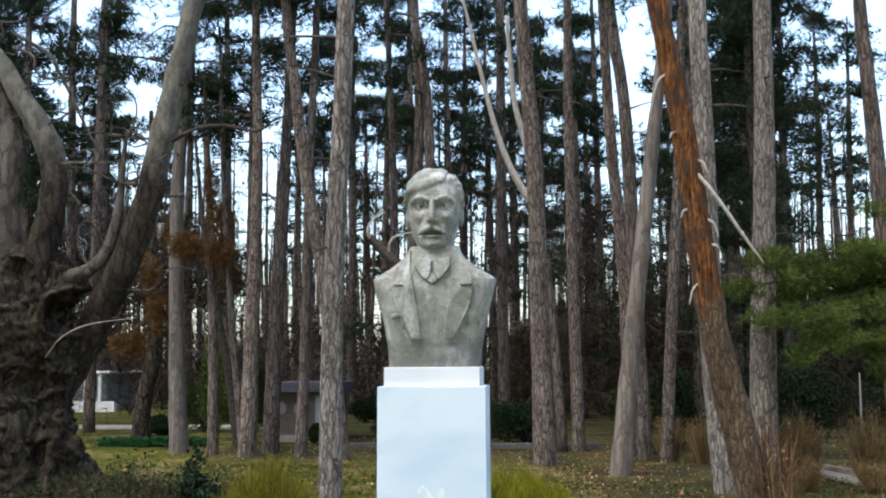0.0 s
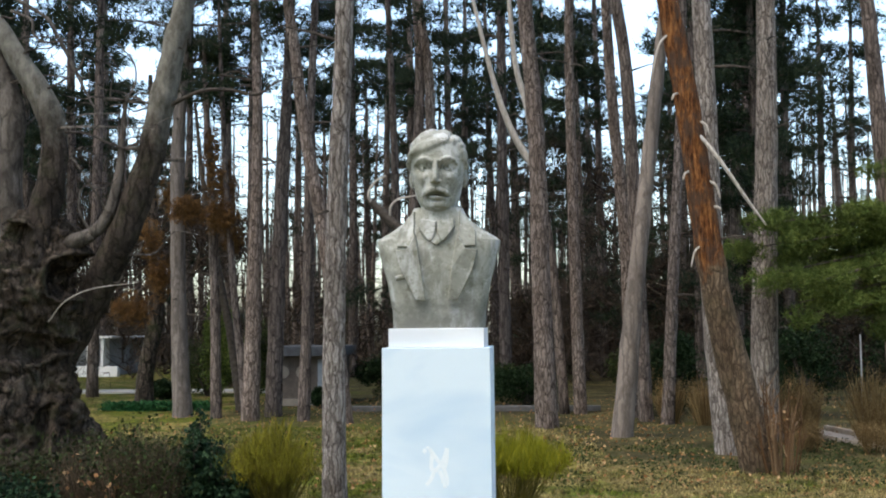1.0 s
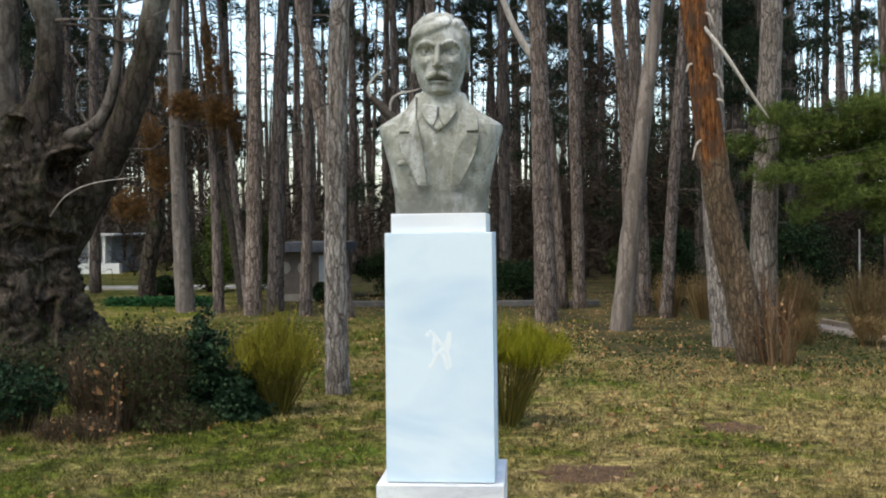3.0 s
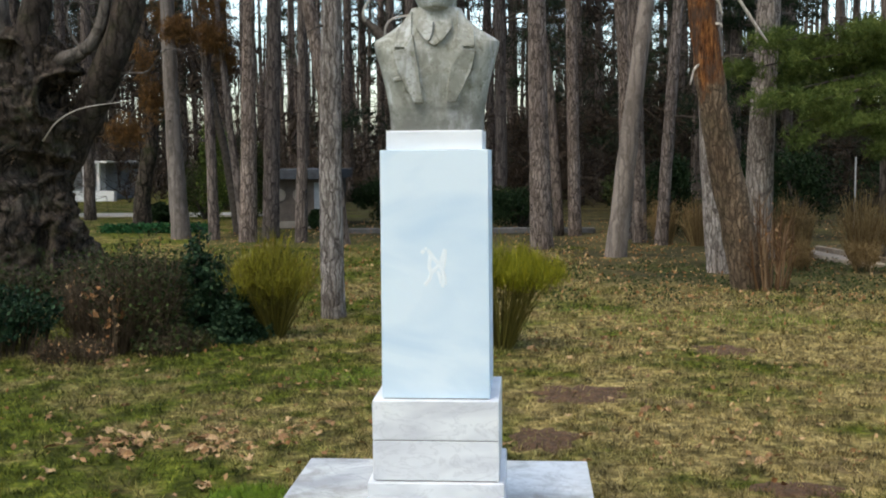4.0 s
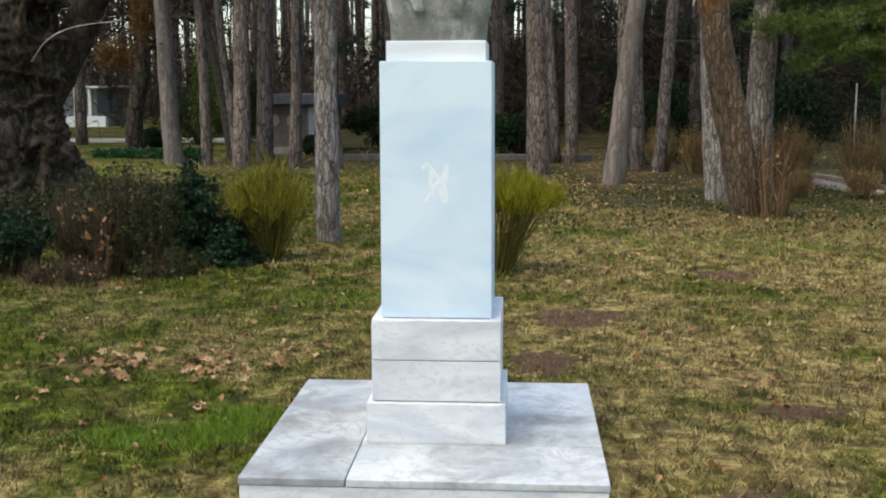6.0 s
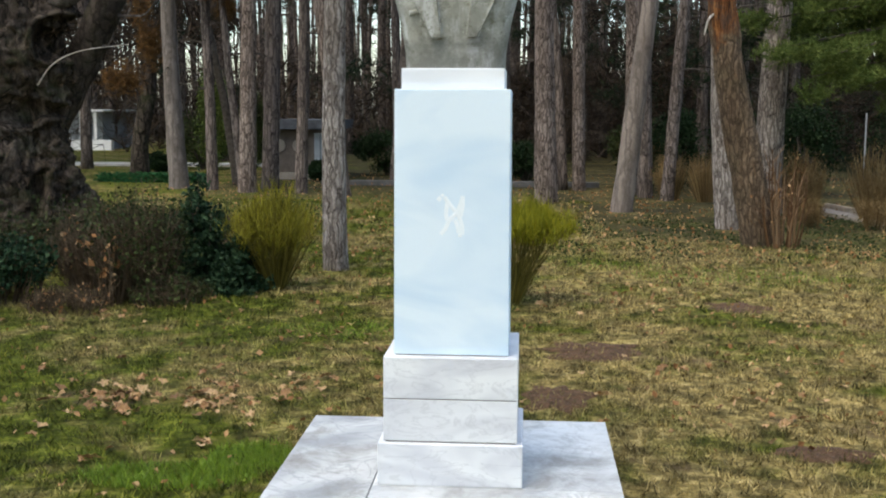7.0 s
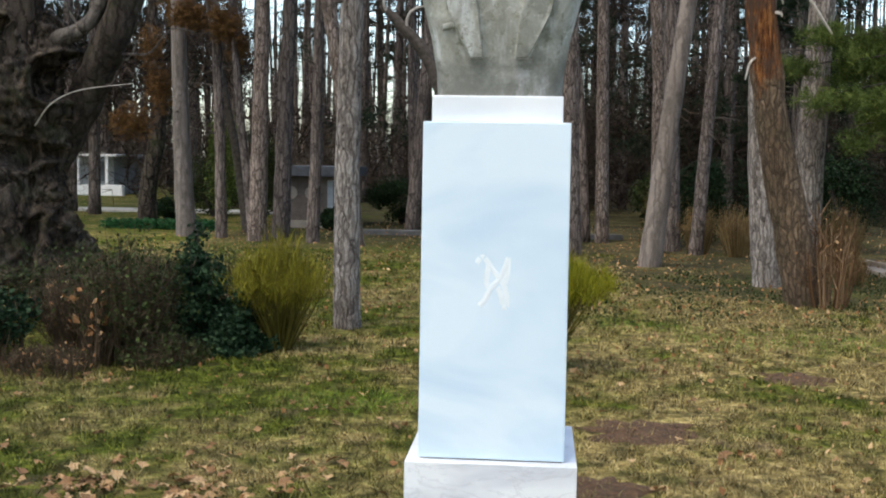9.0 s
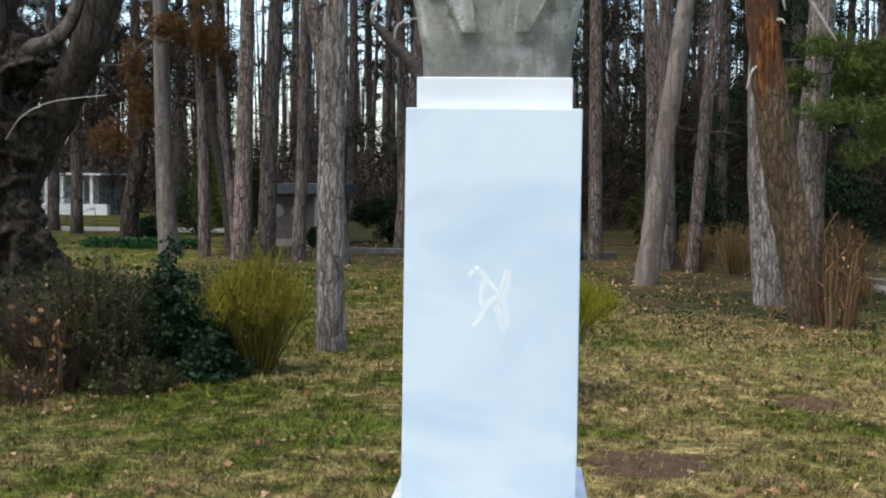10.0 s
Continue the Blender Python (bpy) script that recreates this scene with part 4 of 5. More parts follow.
def far_woods():
    """The depth of the wood: thin stems, twigs and brush too far to tell apart."""
    r = np.random.default_rng(44)
    vs, fs = [], []
    for layer, (y0, y1, cnt, h) in enumerate(((40, 58, 260, 13.0), (58, 85, 480, 15.0))):
        for _ in range(cnt):
            y = r.uniform(y0, y1)
            x = -0.08 * y + r.uniform(-0.75, 0.75) * y
            w, tall, lean = r.uniform(0.04, 0.16), h * r.uniform(0.5, 1.1), r.uniform(-0.6, 0.6)
            k = len(vs)
            for z, q in ((-0.1, 1.0), (tall * 0.5, 0.7), (tall, 0.15)):
                for a in range(4):
                    vs.append((x + lean * z / tall + w * q * math.cos(a * 1.571), y + w * q * math.sin(a * 1.571), z))
            for lv in (0, 4):
                for a in range(4):
                    fs.append((k + lv + a, k + lv + (a + 1) % 4, k + lv + 4 + (a + 1) % 4, k + lv + 4 + a))
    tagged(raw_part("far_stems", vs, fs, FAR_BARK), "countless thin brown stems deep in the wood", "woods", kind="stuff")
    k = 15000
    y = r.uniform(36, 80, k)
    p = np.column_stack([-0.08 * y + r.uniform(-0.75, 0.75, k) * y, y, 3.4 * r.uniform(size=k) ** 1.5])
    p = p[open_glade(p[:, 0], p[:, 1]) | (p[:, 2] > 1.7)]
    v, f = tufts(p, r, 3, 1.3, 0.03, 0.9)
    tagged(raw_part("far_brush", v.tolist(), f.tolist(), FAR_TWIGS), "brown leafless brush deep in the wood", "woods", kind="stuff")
    cs = []
    for _ in range(560):
        y = r.uniform(27, 75)
        x = -0.08 * y + r.uniform(-0.7, 0.7) * y
        z = 1.5 + r.uniform(0.0, 0.20) * y + r.uniform(0, 1.5)
        a = (x - 0.4) / (y + 4.6)
        if (0.235 < a < 0.36 or -0.26 < a < -0.17) and z > 3.0 and r.uniform() < 0.7:
            continue
        cs.append(clump_points(r, (x, y, z), np.array((1.1, 1.0, 0.5)) * r.uniform(0.5, 1.3), 26, 0.1))
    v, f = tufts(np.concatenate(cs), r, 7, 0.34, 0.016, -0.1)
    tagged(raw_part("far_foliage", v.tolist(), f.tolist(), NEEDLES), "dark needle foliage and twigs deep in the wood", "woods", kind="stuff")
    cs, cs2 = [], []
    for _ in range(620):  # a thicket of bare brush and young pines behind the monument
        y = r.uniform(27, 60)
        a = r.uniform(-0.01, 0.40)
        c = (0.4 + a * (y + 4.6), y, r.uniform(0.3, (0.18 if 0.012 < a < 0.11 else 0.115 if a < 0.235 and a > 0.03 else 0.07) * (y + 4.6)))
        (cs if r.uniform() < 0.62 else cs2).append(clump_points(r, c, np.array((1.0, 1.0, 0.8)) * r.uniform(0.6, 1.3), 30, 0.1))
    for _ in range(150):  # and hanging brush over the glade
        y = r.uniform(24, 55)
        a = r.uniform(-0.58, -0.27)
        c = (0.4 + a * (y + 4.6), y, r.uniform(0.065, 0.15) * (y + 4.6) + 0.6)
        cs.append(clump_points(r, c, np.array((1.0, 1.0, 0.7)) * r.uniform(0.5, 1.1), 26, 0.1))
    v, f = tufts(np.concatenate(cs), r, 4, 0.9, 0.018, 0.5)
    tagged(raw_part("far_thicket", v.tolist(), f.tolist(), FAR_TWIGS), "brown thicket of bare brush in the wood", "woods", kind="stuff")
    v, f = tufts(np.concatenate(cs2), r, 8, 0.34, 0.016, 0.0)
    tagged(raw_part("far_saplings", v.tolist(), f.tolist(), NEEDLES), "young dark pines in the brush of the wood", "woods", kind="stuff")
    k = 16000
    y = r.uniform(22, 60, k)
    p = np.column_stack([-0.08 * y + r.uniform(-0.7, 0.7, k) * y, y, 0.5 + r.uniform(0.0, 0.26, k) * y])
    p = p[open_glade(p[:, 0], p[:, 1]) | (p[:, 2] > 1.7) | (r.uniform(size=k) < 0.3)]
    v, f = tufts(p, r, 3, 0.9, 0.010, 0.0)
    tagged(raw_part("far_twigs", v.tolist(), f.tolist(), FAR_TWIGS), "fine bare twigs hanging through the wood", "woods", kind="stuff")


far_woods()


# ---- bushes and undergrowth ----
def stem_bush(name, loc, height, width, count, material, label, seed, leafy=None, leaf_size=0.03, leaves=0, base=0.12, thick=0.006, group="", top_only=0.0, spread=(0.75, 1.05), dome=0.25, haze=0, shoots=0):
    r = np.random.default_rng(seed)
    t = thing(name, loc, label, "bush", group)
    bm = bmesh.new()
    tips = []
    for _ in range(count):
        a, q = r.uniform(0, 2 * math.pi), r.uniform() ** 0.45
        x0, y0 = math.cos(a) * base * q, math.sin(a) * base * q
        x1, y1 = math.cos(a) * width / 2 * q * r.uniform(0.8, 1.1), math.sin(a) * width / 2 * q * r.uniform(0.8, 1.1)
        h = height * (1 - dome * q * q) * r.uniform(*spread)
        pts = [(x0, y0, -0.03, thick * 1.5), (x0 * 0.5 + x1 * 0.5 + r.uniform(-0.04, 0.04), y0 * 0.5 + y1 * 0.5, h * 0.55, thick), (x1, y1, h, thick * 0.4)]
        tube(pts, 3, 4, 0.0, bm=bm)
        for k in range(3):  # side twigs
            s = r.uniform(0.35, 0.95)
            b = np.array(spline(pts, 3)[min(6, int(s * 6))][:3])
            e = b + np.array([r.uniform(-1, 1), r.uniform(-1, 1), r.uniform(0.4, 1.3)]) * height * 0.14
            tube([(*b, thick * 0.6), (*e, thick * 0.3)], 1, 3, 0.0, bm=bm)
            tips.append(e)
            tips.append((b + e) / 2)
        tips.append(np.array(pts[-1][:3]))
    tagged(part("stem_tangle", bm, material, t), kind="stuff")
    if haze:  # fine twigs all through the bush
        tp = np.array(tips)
        c = tp[r.integers(0, len(tp), haze)] * r.uniform(0.55, 1.0, (haze, 1)) + r.normal(size=(haze, 3)) * height * 0.07
        c[:, 2] = np.maximum(c[:, 2], 0.02)
        v, f = tufts(c, r, 3, 0.15, 0.0020, 0.7)
        raw_part("twig_haze", v.tolist(), f.tolist(), material, t, kind="stuff")
    if shoots:  # upright leafy shoots over the crown
        tp = np.array(tips)
        tp = tp[tp[:, 2] > height * top_only]
        c = tp[r.integers(0, len(tp), shoots)] + r.normal(size=(shoots, 3)) * height * 0.04
        v, f = tufts(c, r, 3, 0.15, 0.0026, 2.4)
        raw_part("shoot_mass", v.tolist(), f.tolist(), leafy, t, kind="stuff")
    if leaves:
        tips = np.array(tips)
        if top_only:
            tips = tips[tips[:, 2] > height * top_only]
        c = tips[r.integers(0, len(tips), leaves)] + r.normal(size=(leaves, 3)) * height * 0.045
        c[:, 2] = np.maximum(c[:, 2], 0.02)
        v, f = leaf_cards(c, r, leaf_size)
        raw_part("foliage", v.tolist(), f.tolist(), leafy, t, kind="stuff")
    return t


stem_bush("olive_bush", (-1.98, 5.51, 0), 0.86, 0.84, 130, OLIVE_STEM, "rounded yellow-olive bush of upright bare shoots on the lawn", 31, OLIVE, 0.016, 900, 0.06, 0.0045, "olive bushes", 0.45, (0.70, 1.08), 0.30, 0, 1900)
stem_bush("olive_bush", (0.17, 4.89, 0), 0.83, 1.0, 105, OLIVE_STEM, "bright yellow-green topped bush behind the pedestal", 32, OLIVE_BRIGHT, 0.018, 2600, 0.07, 0.0045, "olive bushes", 0.70, (0.78, 1.05), 0.18, 0, 3600)


def holly(loc, height, width, leaders, seed, label):
    """An evergreen of several pointed leaders, each clad in whorls of small stiff leaves, with gaps between."""
    r = np.random.default_rng(seed)
    t = thing("evergreen_bush", loc, label, "bush", "evergreen bushes")
    bm = bmesh.new()
    cs = []
    for i in range(leaders):
        a, q = 2.4 * i + r.uniform(-0.4, 0.4), math.sqrt(i / leaders)
        x, y, h = math.cos(a) * q * width * 0.42, math.sin(a) * q * width * 0.42, height * (1 - 0.5 * q * r.uniform(0.6, 1.2))
        tube([(x * 0.3, y * 0.3, -0.05, 0.014), (x * 0.8, y * 0.8, h * 0.5, 0.010), (x * 1.1, y * 1.1, h, 0.004)], 3, 5, 0.0, bm=bm)
        for k in range(13):
            s = (k + 0.6) / 13
            rad = width * 0.34 * (1.15 - s) * r.uniform(0.7, 1.15) + 0.02
            b = r.uniform(0, 2 * math.pi)
            c = (x * (0.4 + 0.7 * s) + math.cos(b) * rad * 0.6, y * (0.4 + 0.7 * s) + math.sin(b) * rad * 0.6, h * s)
            cs.append(clump_points(r, c, (rad, rad, 0.055), int(150 * (1.2 - s)), 0.1))
    tagged(part("stem_tangle", bm, TWIG, t), kind="stuff")
    c = np.concatenate(cs)
    c[:, 2] = np.maximum(c[:, 2], 0.02)
    v, f = leaf_cards(c, r, 0.046)
    raw_part("foliage", v.tolist(), f.tolist(), HOLLY, t, kind="stuff")


holly((-2.72, 5.6, 0), 1.06, 0.78, 8, 33, "dense dark green pointed evergreen bush")
holly((-2.28, 5.35, 0), 0.50, 0.52, 5, 34, "low dark green evergreen bush")
stem_bush("bare_bush", (-3.10, 4.95, 0), 0.98, 0.95, 210, BROWN_TWIGS, "tangled brown bush with few dark leaves", 35, IVY, 0.035, 3000, 0.25, 0.005, "brown bushes", 0.0, (0.4, 1.1), 0.35, 1300)
stem_bush("bare_bush", (-3.62, 5.4, 0), 0.75, 1.0, 170, BROWN_TWIGS, "tangled brown bush with dry leaves", 36, DEAD_LEAF, 0.05, 70, 0.25, 0.005, "brown bushes", 0.0, (0.4, 1.1), 0.35, 1100)
stem_bush("low_bush", (-4.30, 4.75, 0), 0.58, 1.05, 90, BROWN_TWIGS, "low dark bush under the plane tree", 37, HOLLY, 0.045, 4600, 0.42, 0.006, "brown bushes")
stem_bush("low_bush", (-5.1, 5.6, 0), 0.80, 1.3, 120, BROWN_TWIGS, "low twiggy bush under the plane tree", 38, IVY, 0.04, 2600, 0.5, 0.005, "brown bushes", 0.0, (0.3, 1.1), 0.4, 1500)
stem_bush("low_bush", (-4.4, 7.2, 0), 0.75, 1.6, 150, BROWN_TWIGS, "brown undergrowth at the foot of the plane tree", 39, IVY, 0.045, 2400, 0.7, 0.005, "brown bushes", 0.0, (0.3, 1.1), 0.4, 1700)
stem_bush("dry_bush", (-3.22, 4.62, 0), 0.66, 0.34, 26, BROWN_TWIGS, "small bush with bright rusty dead leaves", 117, DEAD_LEAF, 0.07, 40, 0.1, 0.004, "brown bushes", 0.3)
for i, (x, y, h, w) in enumerate(((-3.45, 4.35, 0.22, 0.8), (-2.75, 4.75, 0.25, 0.7), (-3.9, 6.2, 0.7, 1.2), (-5.6, 6.6, 0.9, 1.4), (-3.2, 8.2, 0.45, 1.4), (-4.9, 4.3, 0.35, 1.0), (-4.9, 9.3, 0.6, 1.5), (-3.75, 9.0, 0.5, 1.4))):
    stem_bush("low_bush", (x, y, 0), h, w, 110, BROWN_TWIGS, "low tangle of brown twigs and ivy", 120 + i, (IVY, DEAD_LEAF)[i == 0], 0.04, (900, 70)[i == 0], w * 0.4, 0.004, "brown bushes", 0.0, (0.3, 1.1), 0.4, 500)
for i, (x, y, h, w, c) in enumerate(((4.60, 13.5, 1.12, 0.95, 80), (4.98, 14.3, 0.95, 0.6, 40), (5.50, 12.5, 1.20, 1.05, 100), (6.2, 12.7, 1.0, 0.9, 80), (4.35, 11.6, 0.45, 0.4, 14), (5.2, 11.4, 0.5, 0.5, 16),
                                      (3.0, 16.4, 0.95, 0.8, 80), (3.6, 16.0, 0.95, 0.9, 90), (2.55, 18.2, 1.3, 0.8, 70))):
    stem_bush("fawn_shrub", (x, y, 0), h, w, c, FAWN, "dry fawn-brown shrub of thin upright stems", 50 + i, FAWN, 0.03, 420, 0.16, 0.006, "dry shrubs", 0.35, (0.55, 1.08), 0.25, 800)
stem_bush("russet_shrub", (3.42, 9.22, 0), 1.30, 0.80, 36, RUSSET, "fan of russet bare stems at the dead pine's foot", 59, DEAD_LEAF, 0.04, 60, 0.20, 0.011, "dry shrubs", 0.2, (0.45, 1.08), 0.25, 60)


def leaf_bush(name, loc, radii, count, material, size, label, seed, group=""):
    """A dense evergreen mass of small leaves on a few stems."""
    r = np.random.default_rng(seed)
    t = thing(name, loc, label, "bush", group)
    bm = bmesh.new()
    cs = []
    for _ in range(16):
        d = r.normal(size=3)
        d /= np.linalg.norm(d)
        c = np.array([d[0] * radii[0] * 0.65, d[1] * radii[1] * 0.65, radii[2] * (0.95 + d[2] * 0.6)])
        tube([(0, 0, -0.05, 0.03), (c[0] * 0.4, c[1] * 0.4, c[2] * 0.6, 0.02), (*c, 0.006)], 2, 4, 0, bm=bm)
        cs.append(clump_points(r, c, np.array(radii) * r.uniform(0.30, 0.5), count // 16, 0.1))
    tagged(part("stem_tangle", bm, TWIG, t), kind="stuff")
    c = np.concatenate(cs)
    c[:, 2] = np.maximum(c[:, 2], 0.02)
    v, f = leaf_cards(c, r, size)
    raw_part("foliage", v.tolist(), f.tolist(), material, t, kind="stuff")


for i, (x, y, a, b, m) in enumerate(((-3.2, 23.5, 1.0, 0.65, HOLLY_SHADED), (-1.9, 24.5, 1.0, 0.7, HOLLY_SHADED), (0.3, 21.5, 1.1, 0.55, HOLLY_SHADED), (-0.6, 23, 0.9, 0.5, IVY), (3.4, 19.0, 0.7, 0.9, HOLLY_SHADED), (2.6, 19.6, 0.6, 0.8, IVY),
                                      (5.65, 17.2, 0.85, 1.05, HOLLY_SHADED), (8.6, 19.5, 1.2, 1.1, HOLLY_SHADED), (4.9, 18.5, 1.0, 0.9, HOLLY_SHADED), (-8.6, 25.5, 1.0, 0.9, IVY), (-7.6, 26.5, 1.0, 0.8, HOLLY_SHADED), (-4.5, 20.9, 0.26, 0.26, HOLLY_SHADED), (-7.3, 22.0, 0.45, 1.5, NEEDLES_NEAR), (-6.8, 24.0, 0.5, 1.2, IVY), (-9.4, 24, 0.5, 0.3, HOLLY_SHADED))):
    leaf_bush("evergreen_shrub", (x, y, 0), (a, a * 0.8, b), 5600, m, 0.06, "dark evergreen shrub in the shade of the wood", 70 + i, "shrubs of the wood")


# ---- near pine boughs at the wood's edge ----
def build_young_pine():
    r = np.random.default_rng(91)
    loc = (7.3, 12.6, 0)
    t = thing("young_pine_tree", loc, "young pine with long green drooping boughs", "tree")
    part("trunk", tube([(0, 0, -0.1, 0.12), (0.05, 0, 2.5, 0.09), (0.0, 0, 6.0, 0.03)], 10, 10, 0.06, 2.0, 2.0, 0.2), PINE_BARK, t, smooth=True)
    for z, tx, ty, tz in ((3.4, -3.75, -0.2, 2.95), (3.1, -3.4, -0.5, 2.55), (3.7, -3.0, -0.2, 3.25), (2.6, -2.9, -0.6, 2.15), (3.5, -3.3, -0.4, 3.35), (3.3, -2.9, -0.5, 3.05), (3.0, -2.7, -0.9, 2.45), (2.7, -2.2, -0.8, 2.0), (3.6, -1.9, -0.4, 3.5), (2.4, -1.6, -0.6, 1.85), (3.4, -2.3, 0.3, 2.75), (4.2, -1.3, 0.2, 4.1), (2.9, -1.1, -0.9, 2.7), (3.8, 1.0, 0.3, 3.8), (2.9, 1.2, -0.4, 2.8)):
        b = tube([(0, 0, z, 0.04), (tx * 0.5, ty * 0.5, z * 0.4 + tz * 0.6 + 0.12, 0.025), (tx, ty, tz, 0.008)], 5, 6, 0.08)
        bough = part("bough", b, TWIG, t)
        cs = []
        for k in range(9):
            s = 0.25 + 0.78 * k / 8
            c = np.array([tx * s, ty * s, z + (tz - z) * s - 0.05])
            cs.append(clump_points(r, c + r.normal(size=3) * 0.10, (0.34, 0.32, 0.20), 90, 0.1))
        v, f = tufts(np.concatenate(cs), r, 10, 0.12, 0.006)
        raw_part("needle_mass", v.tolist(), f.tolist(), NEEDLES_NEAR, bough, "green needles", kind="stuff")


build_young_pine()


def dead_foliage(name, loc, parts_, seed, label):
    r = np.random.default_rng(seed)
    t = thing(name, loc, label, "branch")
    bm = bmesh.new()
    cs = []
    for (x, y, z), rad, cnt in parts_:
        tube([(x * 0.1, y * 0.1, z + 0.5, 0.03), (x * 0.6, y * 0.6, z + 0.35, 0.02), (x, y, z, 0.01)], 3, 5, 0.05, bm=bm)
        cs.append(clump_points(r, (x, y, z), rad, cnt * 3, 0.1))
    tagged(part("branchwork", bm, TWIG, t), kind="stuff")
    v, f = tufts(np.concatenate(cs), r, 10, 0.13, 0.006, -0.7)
    raw_part("needle_mass", v.tolist(), f.tolist(), NEEDLES_DEAD, t, "rusty dead needles", kind="stuff")


dead_foliage("dead_bough", (-6.3, 17.7, 0), [((-0.35, -0.3, 4.30), (0.40, 0.35, 0.32), 130), ((0.35, -0.2, 4.15), (0.42, 0.3, 0.38), 140), ((0.10, 0, 5.6), (0.22, 0.2, 0.6), 60), ((0.30, 0, 4.9), (0.42, 0.25, 0.55), 110), ((0.55, 0, 3.7), (0.25, 0.2, 0.3), 50)], 95,
             "rusty dead pine bough caught on the trunks")
dead_foliage("dead_bough", (-7.9, 18.6, 0), [((0.3, 0, 3.0), (0.35, 0.3, 0.55), 110), ((-0.3, 0, 2.3), (0.55, 0.3, 0.45), 120), ((0.55, 0, 4.8), (0.4, 0.3, 0.4), 70), ((0.1, 0, 3.8), (0.3, 0.3, 0.5), 60)], 96,
             "hanging rusty dead foliage on a bare tree")
pine([(-8.78, 20.9, 0, 0.25), (-8.70, 20.9, 1.0, 0.20), (-8.48, 20.9, 2.4, 0.20), (-8.60, 20.9, 5.0, 0.12)], PLANE_BARK, "dark crooked tree trunk beyond the plane tree", rng, 6, 8, crown=False, flare=0.2)


def build_fork():
    """The bare broken branches that show beside the bust."""
    t = thing("fallen_tree", (-2.4, 17.4, 0), "dark broken tree with pale curling dead branches", "tree")
    part("trunk", tube([(1.35, 0, -0.1, 0.17), (1.05, 0, 1.6, 0.15), (0.45, 0, 3.4, 0.13), (-0.15, 0, 4.15, 0.10), (-0.5, 0, 4.5, 0.05)], 8, 10, 0.1), TWIG, t, smooth=True)
    part("branch", tube([(-0.35, 0, 4.3, 0.030), (-0.44, -0.1, 4.55, 0.026), (-0.30, -0.1, 4.80, 0.022), (-0.08, -0.1, 4.92, 0.012)], 5, 6, 0.1), DEAD_WOOD, t, "pale curled branch")
    part("branch", tube([(-0.02, 0, 4.0, 0.030), (0.02, -0.1, 4.28, 0.028), (0.18, -0.1, 4.44, 0.024), (0.50, -0.1, 4.50, 0.016), (0.75, -0.1, 4.60, 0.008)], 5, 6, 0.1), DEAD_WOOD, t, "pale curled branch")
    s = thing("bare_tree", (0.2, 19.0, 0), "thin bare tree with two pale curved stems", "tree")
    part("trunk", tube([(0.9, 0, -0.1, 0.12), (0.7, 0, 3.0, 0.10), (0.42, 0, 5.2, 0.085)], 8, 10, 0.06), FAR_BARK, s, smooth=True)
    part("pale_stem", tube([(0.42, 0, 5.1, 0.08), (-0.15, 0, 6.1, 0.07), (-0.55, 0, 7.3, 0.055), (-1.0, 0, 9.2, 0.035), (-1.3, 0, 10.5, 0.02)], 8, 8, 0.05), DEAD_WOOD, s, "pale bent stem", smooth=True)
    part("pale_stem", tube([(0.42, 0, 5.1, 0.08), (0.22, 0, 6.5, 0.075), (-0.05, 0, 7.6, 0.06), (-0.2, 0, 9.5, 0.04)], 8, 8, 0.05), DEAD_WOOD, s, "pale bent stem", smooth=True)


build_fork()


# ---- hut, house, path, kerb and fences in the distance ----
def build_hut():
    t = thing("hut", (-5.0, 21.7, 0), "low brown hut with a flat dark roof among the pines", "hut")
    part("wall", box(-0.75, 0.70, 0, 2.0, -0.05, 1.18, 0.01), HUT_WALL, t)
    part("plinth", box(-0.77, 0.72, -0.03, 2.02, -0.06, 0.16, 0.01), DISC, t, "pale stone plinth")
    part("roof", box(-0.85, 0.85, -0.28, 2.2, 1.185, 1.42, 0.015), HUT_ROOF, t, "flat dark slate roof")
    door = part("door", box(0.26, 0.60, -0.03, -0.003, 0.17, 1.10, 0.005), HUT_DOOR, t, "grey-blue door")
    for x in (0.40, 0.53):
        part("door_bar", box(x, x + 0.015, -0.042, -0.031, 0.20, 1.07), HUT_ROOF, door)
    for x in (-0.59, -0.12):
        bm = bmesh.new()
        bmesh.ops.create_cone(bm, cap_ends=True, segments=24, radius1=0.15, radius2=0.15, depth=0.03, matrix=pose(x, -0.02, 0.80, 90))
        part("round_vent", bm, DISC, t, "pale round panel")


def build_house():
    t = thing("house", (-17.5, 39.0, 0), "white low pavilion with a terrace beyond the trees", "house")
    part("terrace_wall", box(-6.0, 1.2, -0.2, 0.1, -0.05, 0.42, 0.02), WHITE_WALL, t)
    part("wall", box(-6.0, 0.4, 1.0, 5.0, -0.05, 1.55, 0.02), SHADED_WALL, t, "white veranda wall coloured as if shaded")
    part("roof", box(-6.3, 0.8, 0.2, 5.3, 1.555, 1.64, 0.02), WHITE_WALL, t, "flat white roof slab")
    for x in (-4.2, -3.0, -1.8, -0.6):
        w = part("window", box(x, x + 0.75, 0.95, 0.995, 0.55, 1.35, 0.01), GREY_WALL, t)
        part("frame", box(x + 0.35, x + 0.40, 0.925, 0.948, 0.55, 1.35), WHITE_WALL, w)
    for x in (-4.6, -2.9, -1.55, -0.9, -0.3, 0.3):
        part("column", box(x, x + 0.12, 0.3, 0.42, 0.0, 1.55), WHITE_WALL, t)


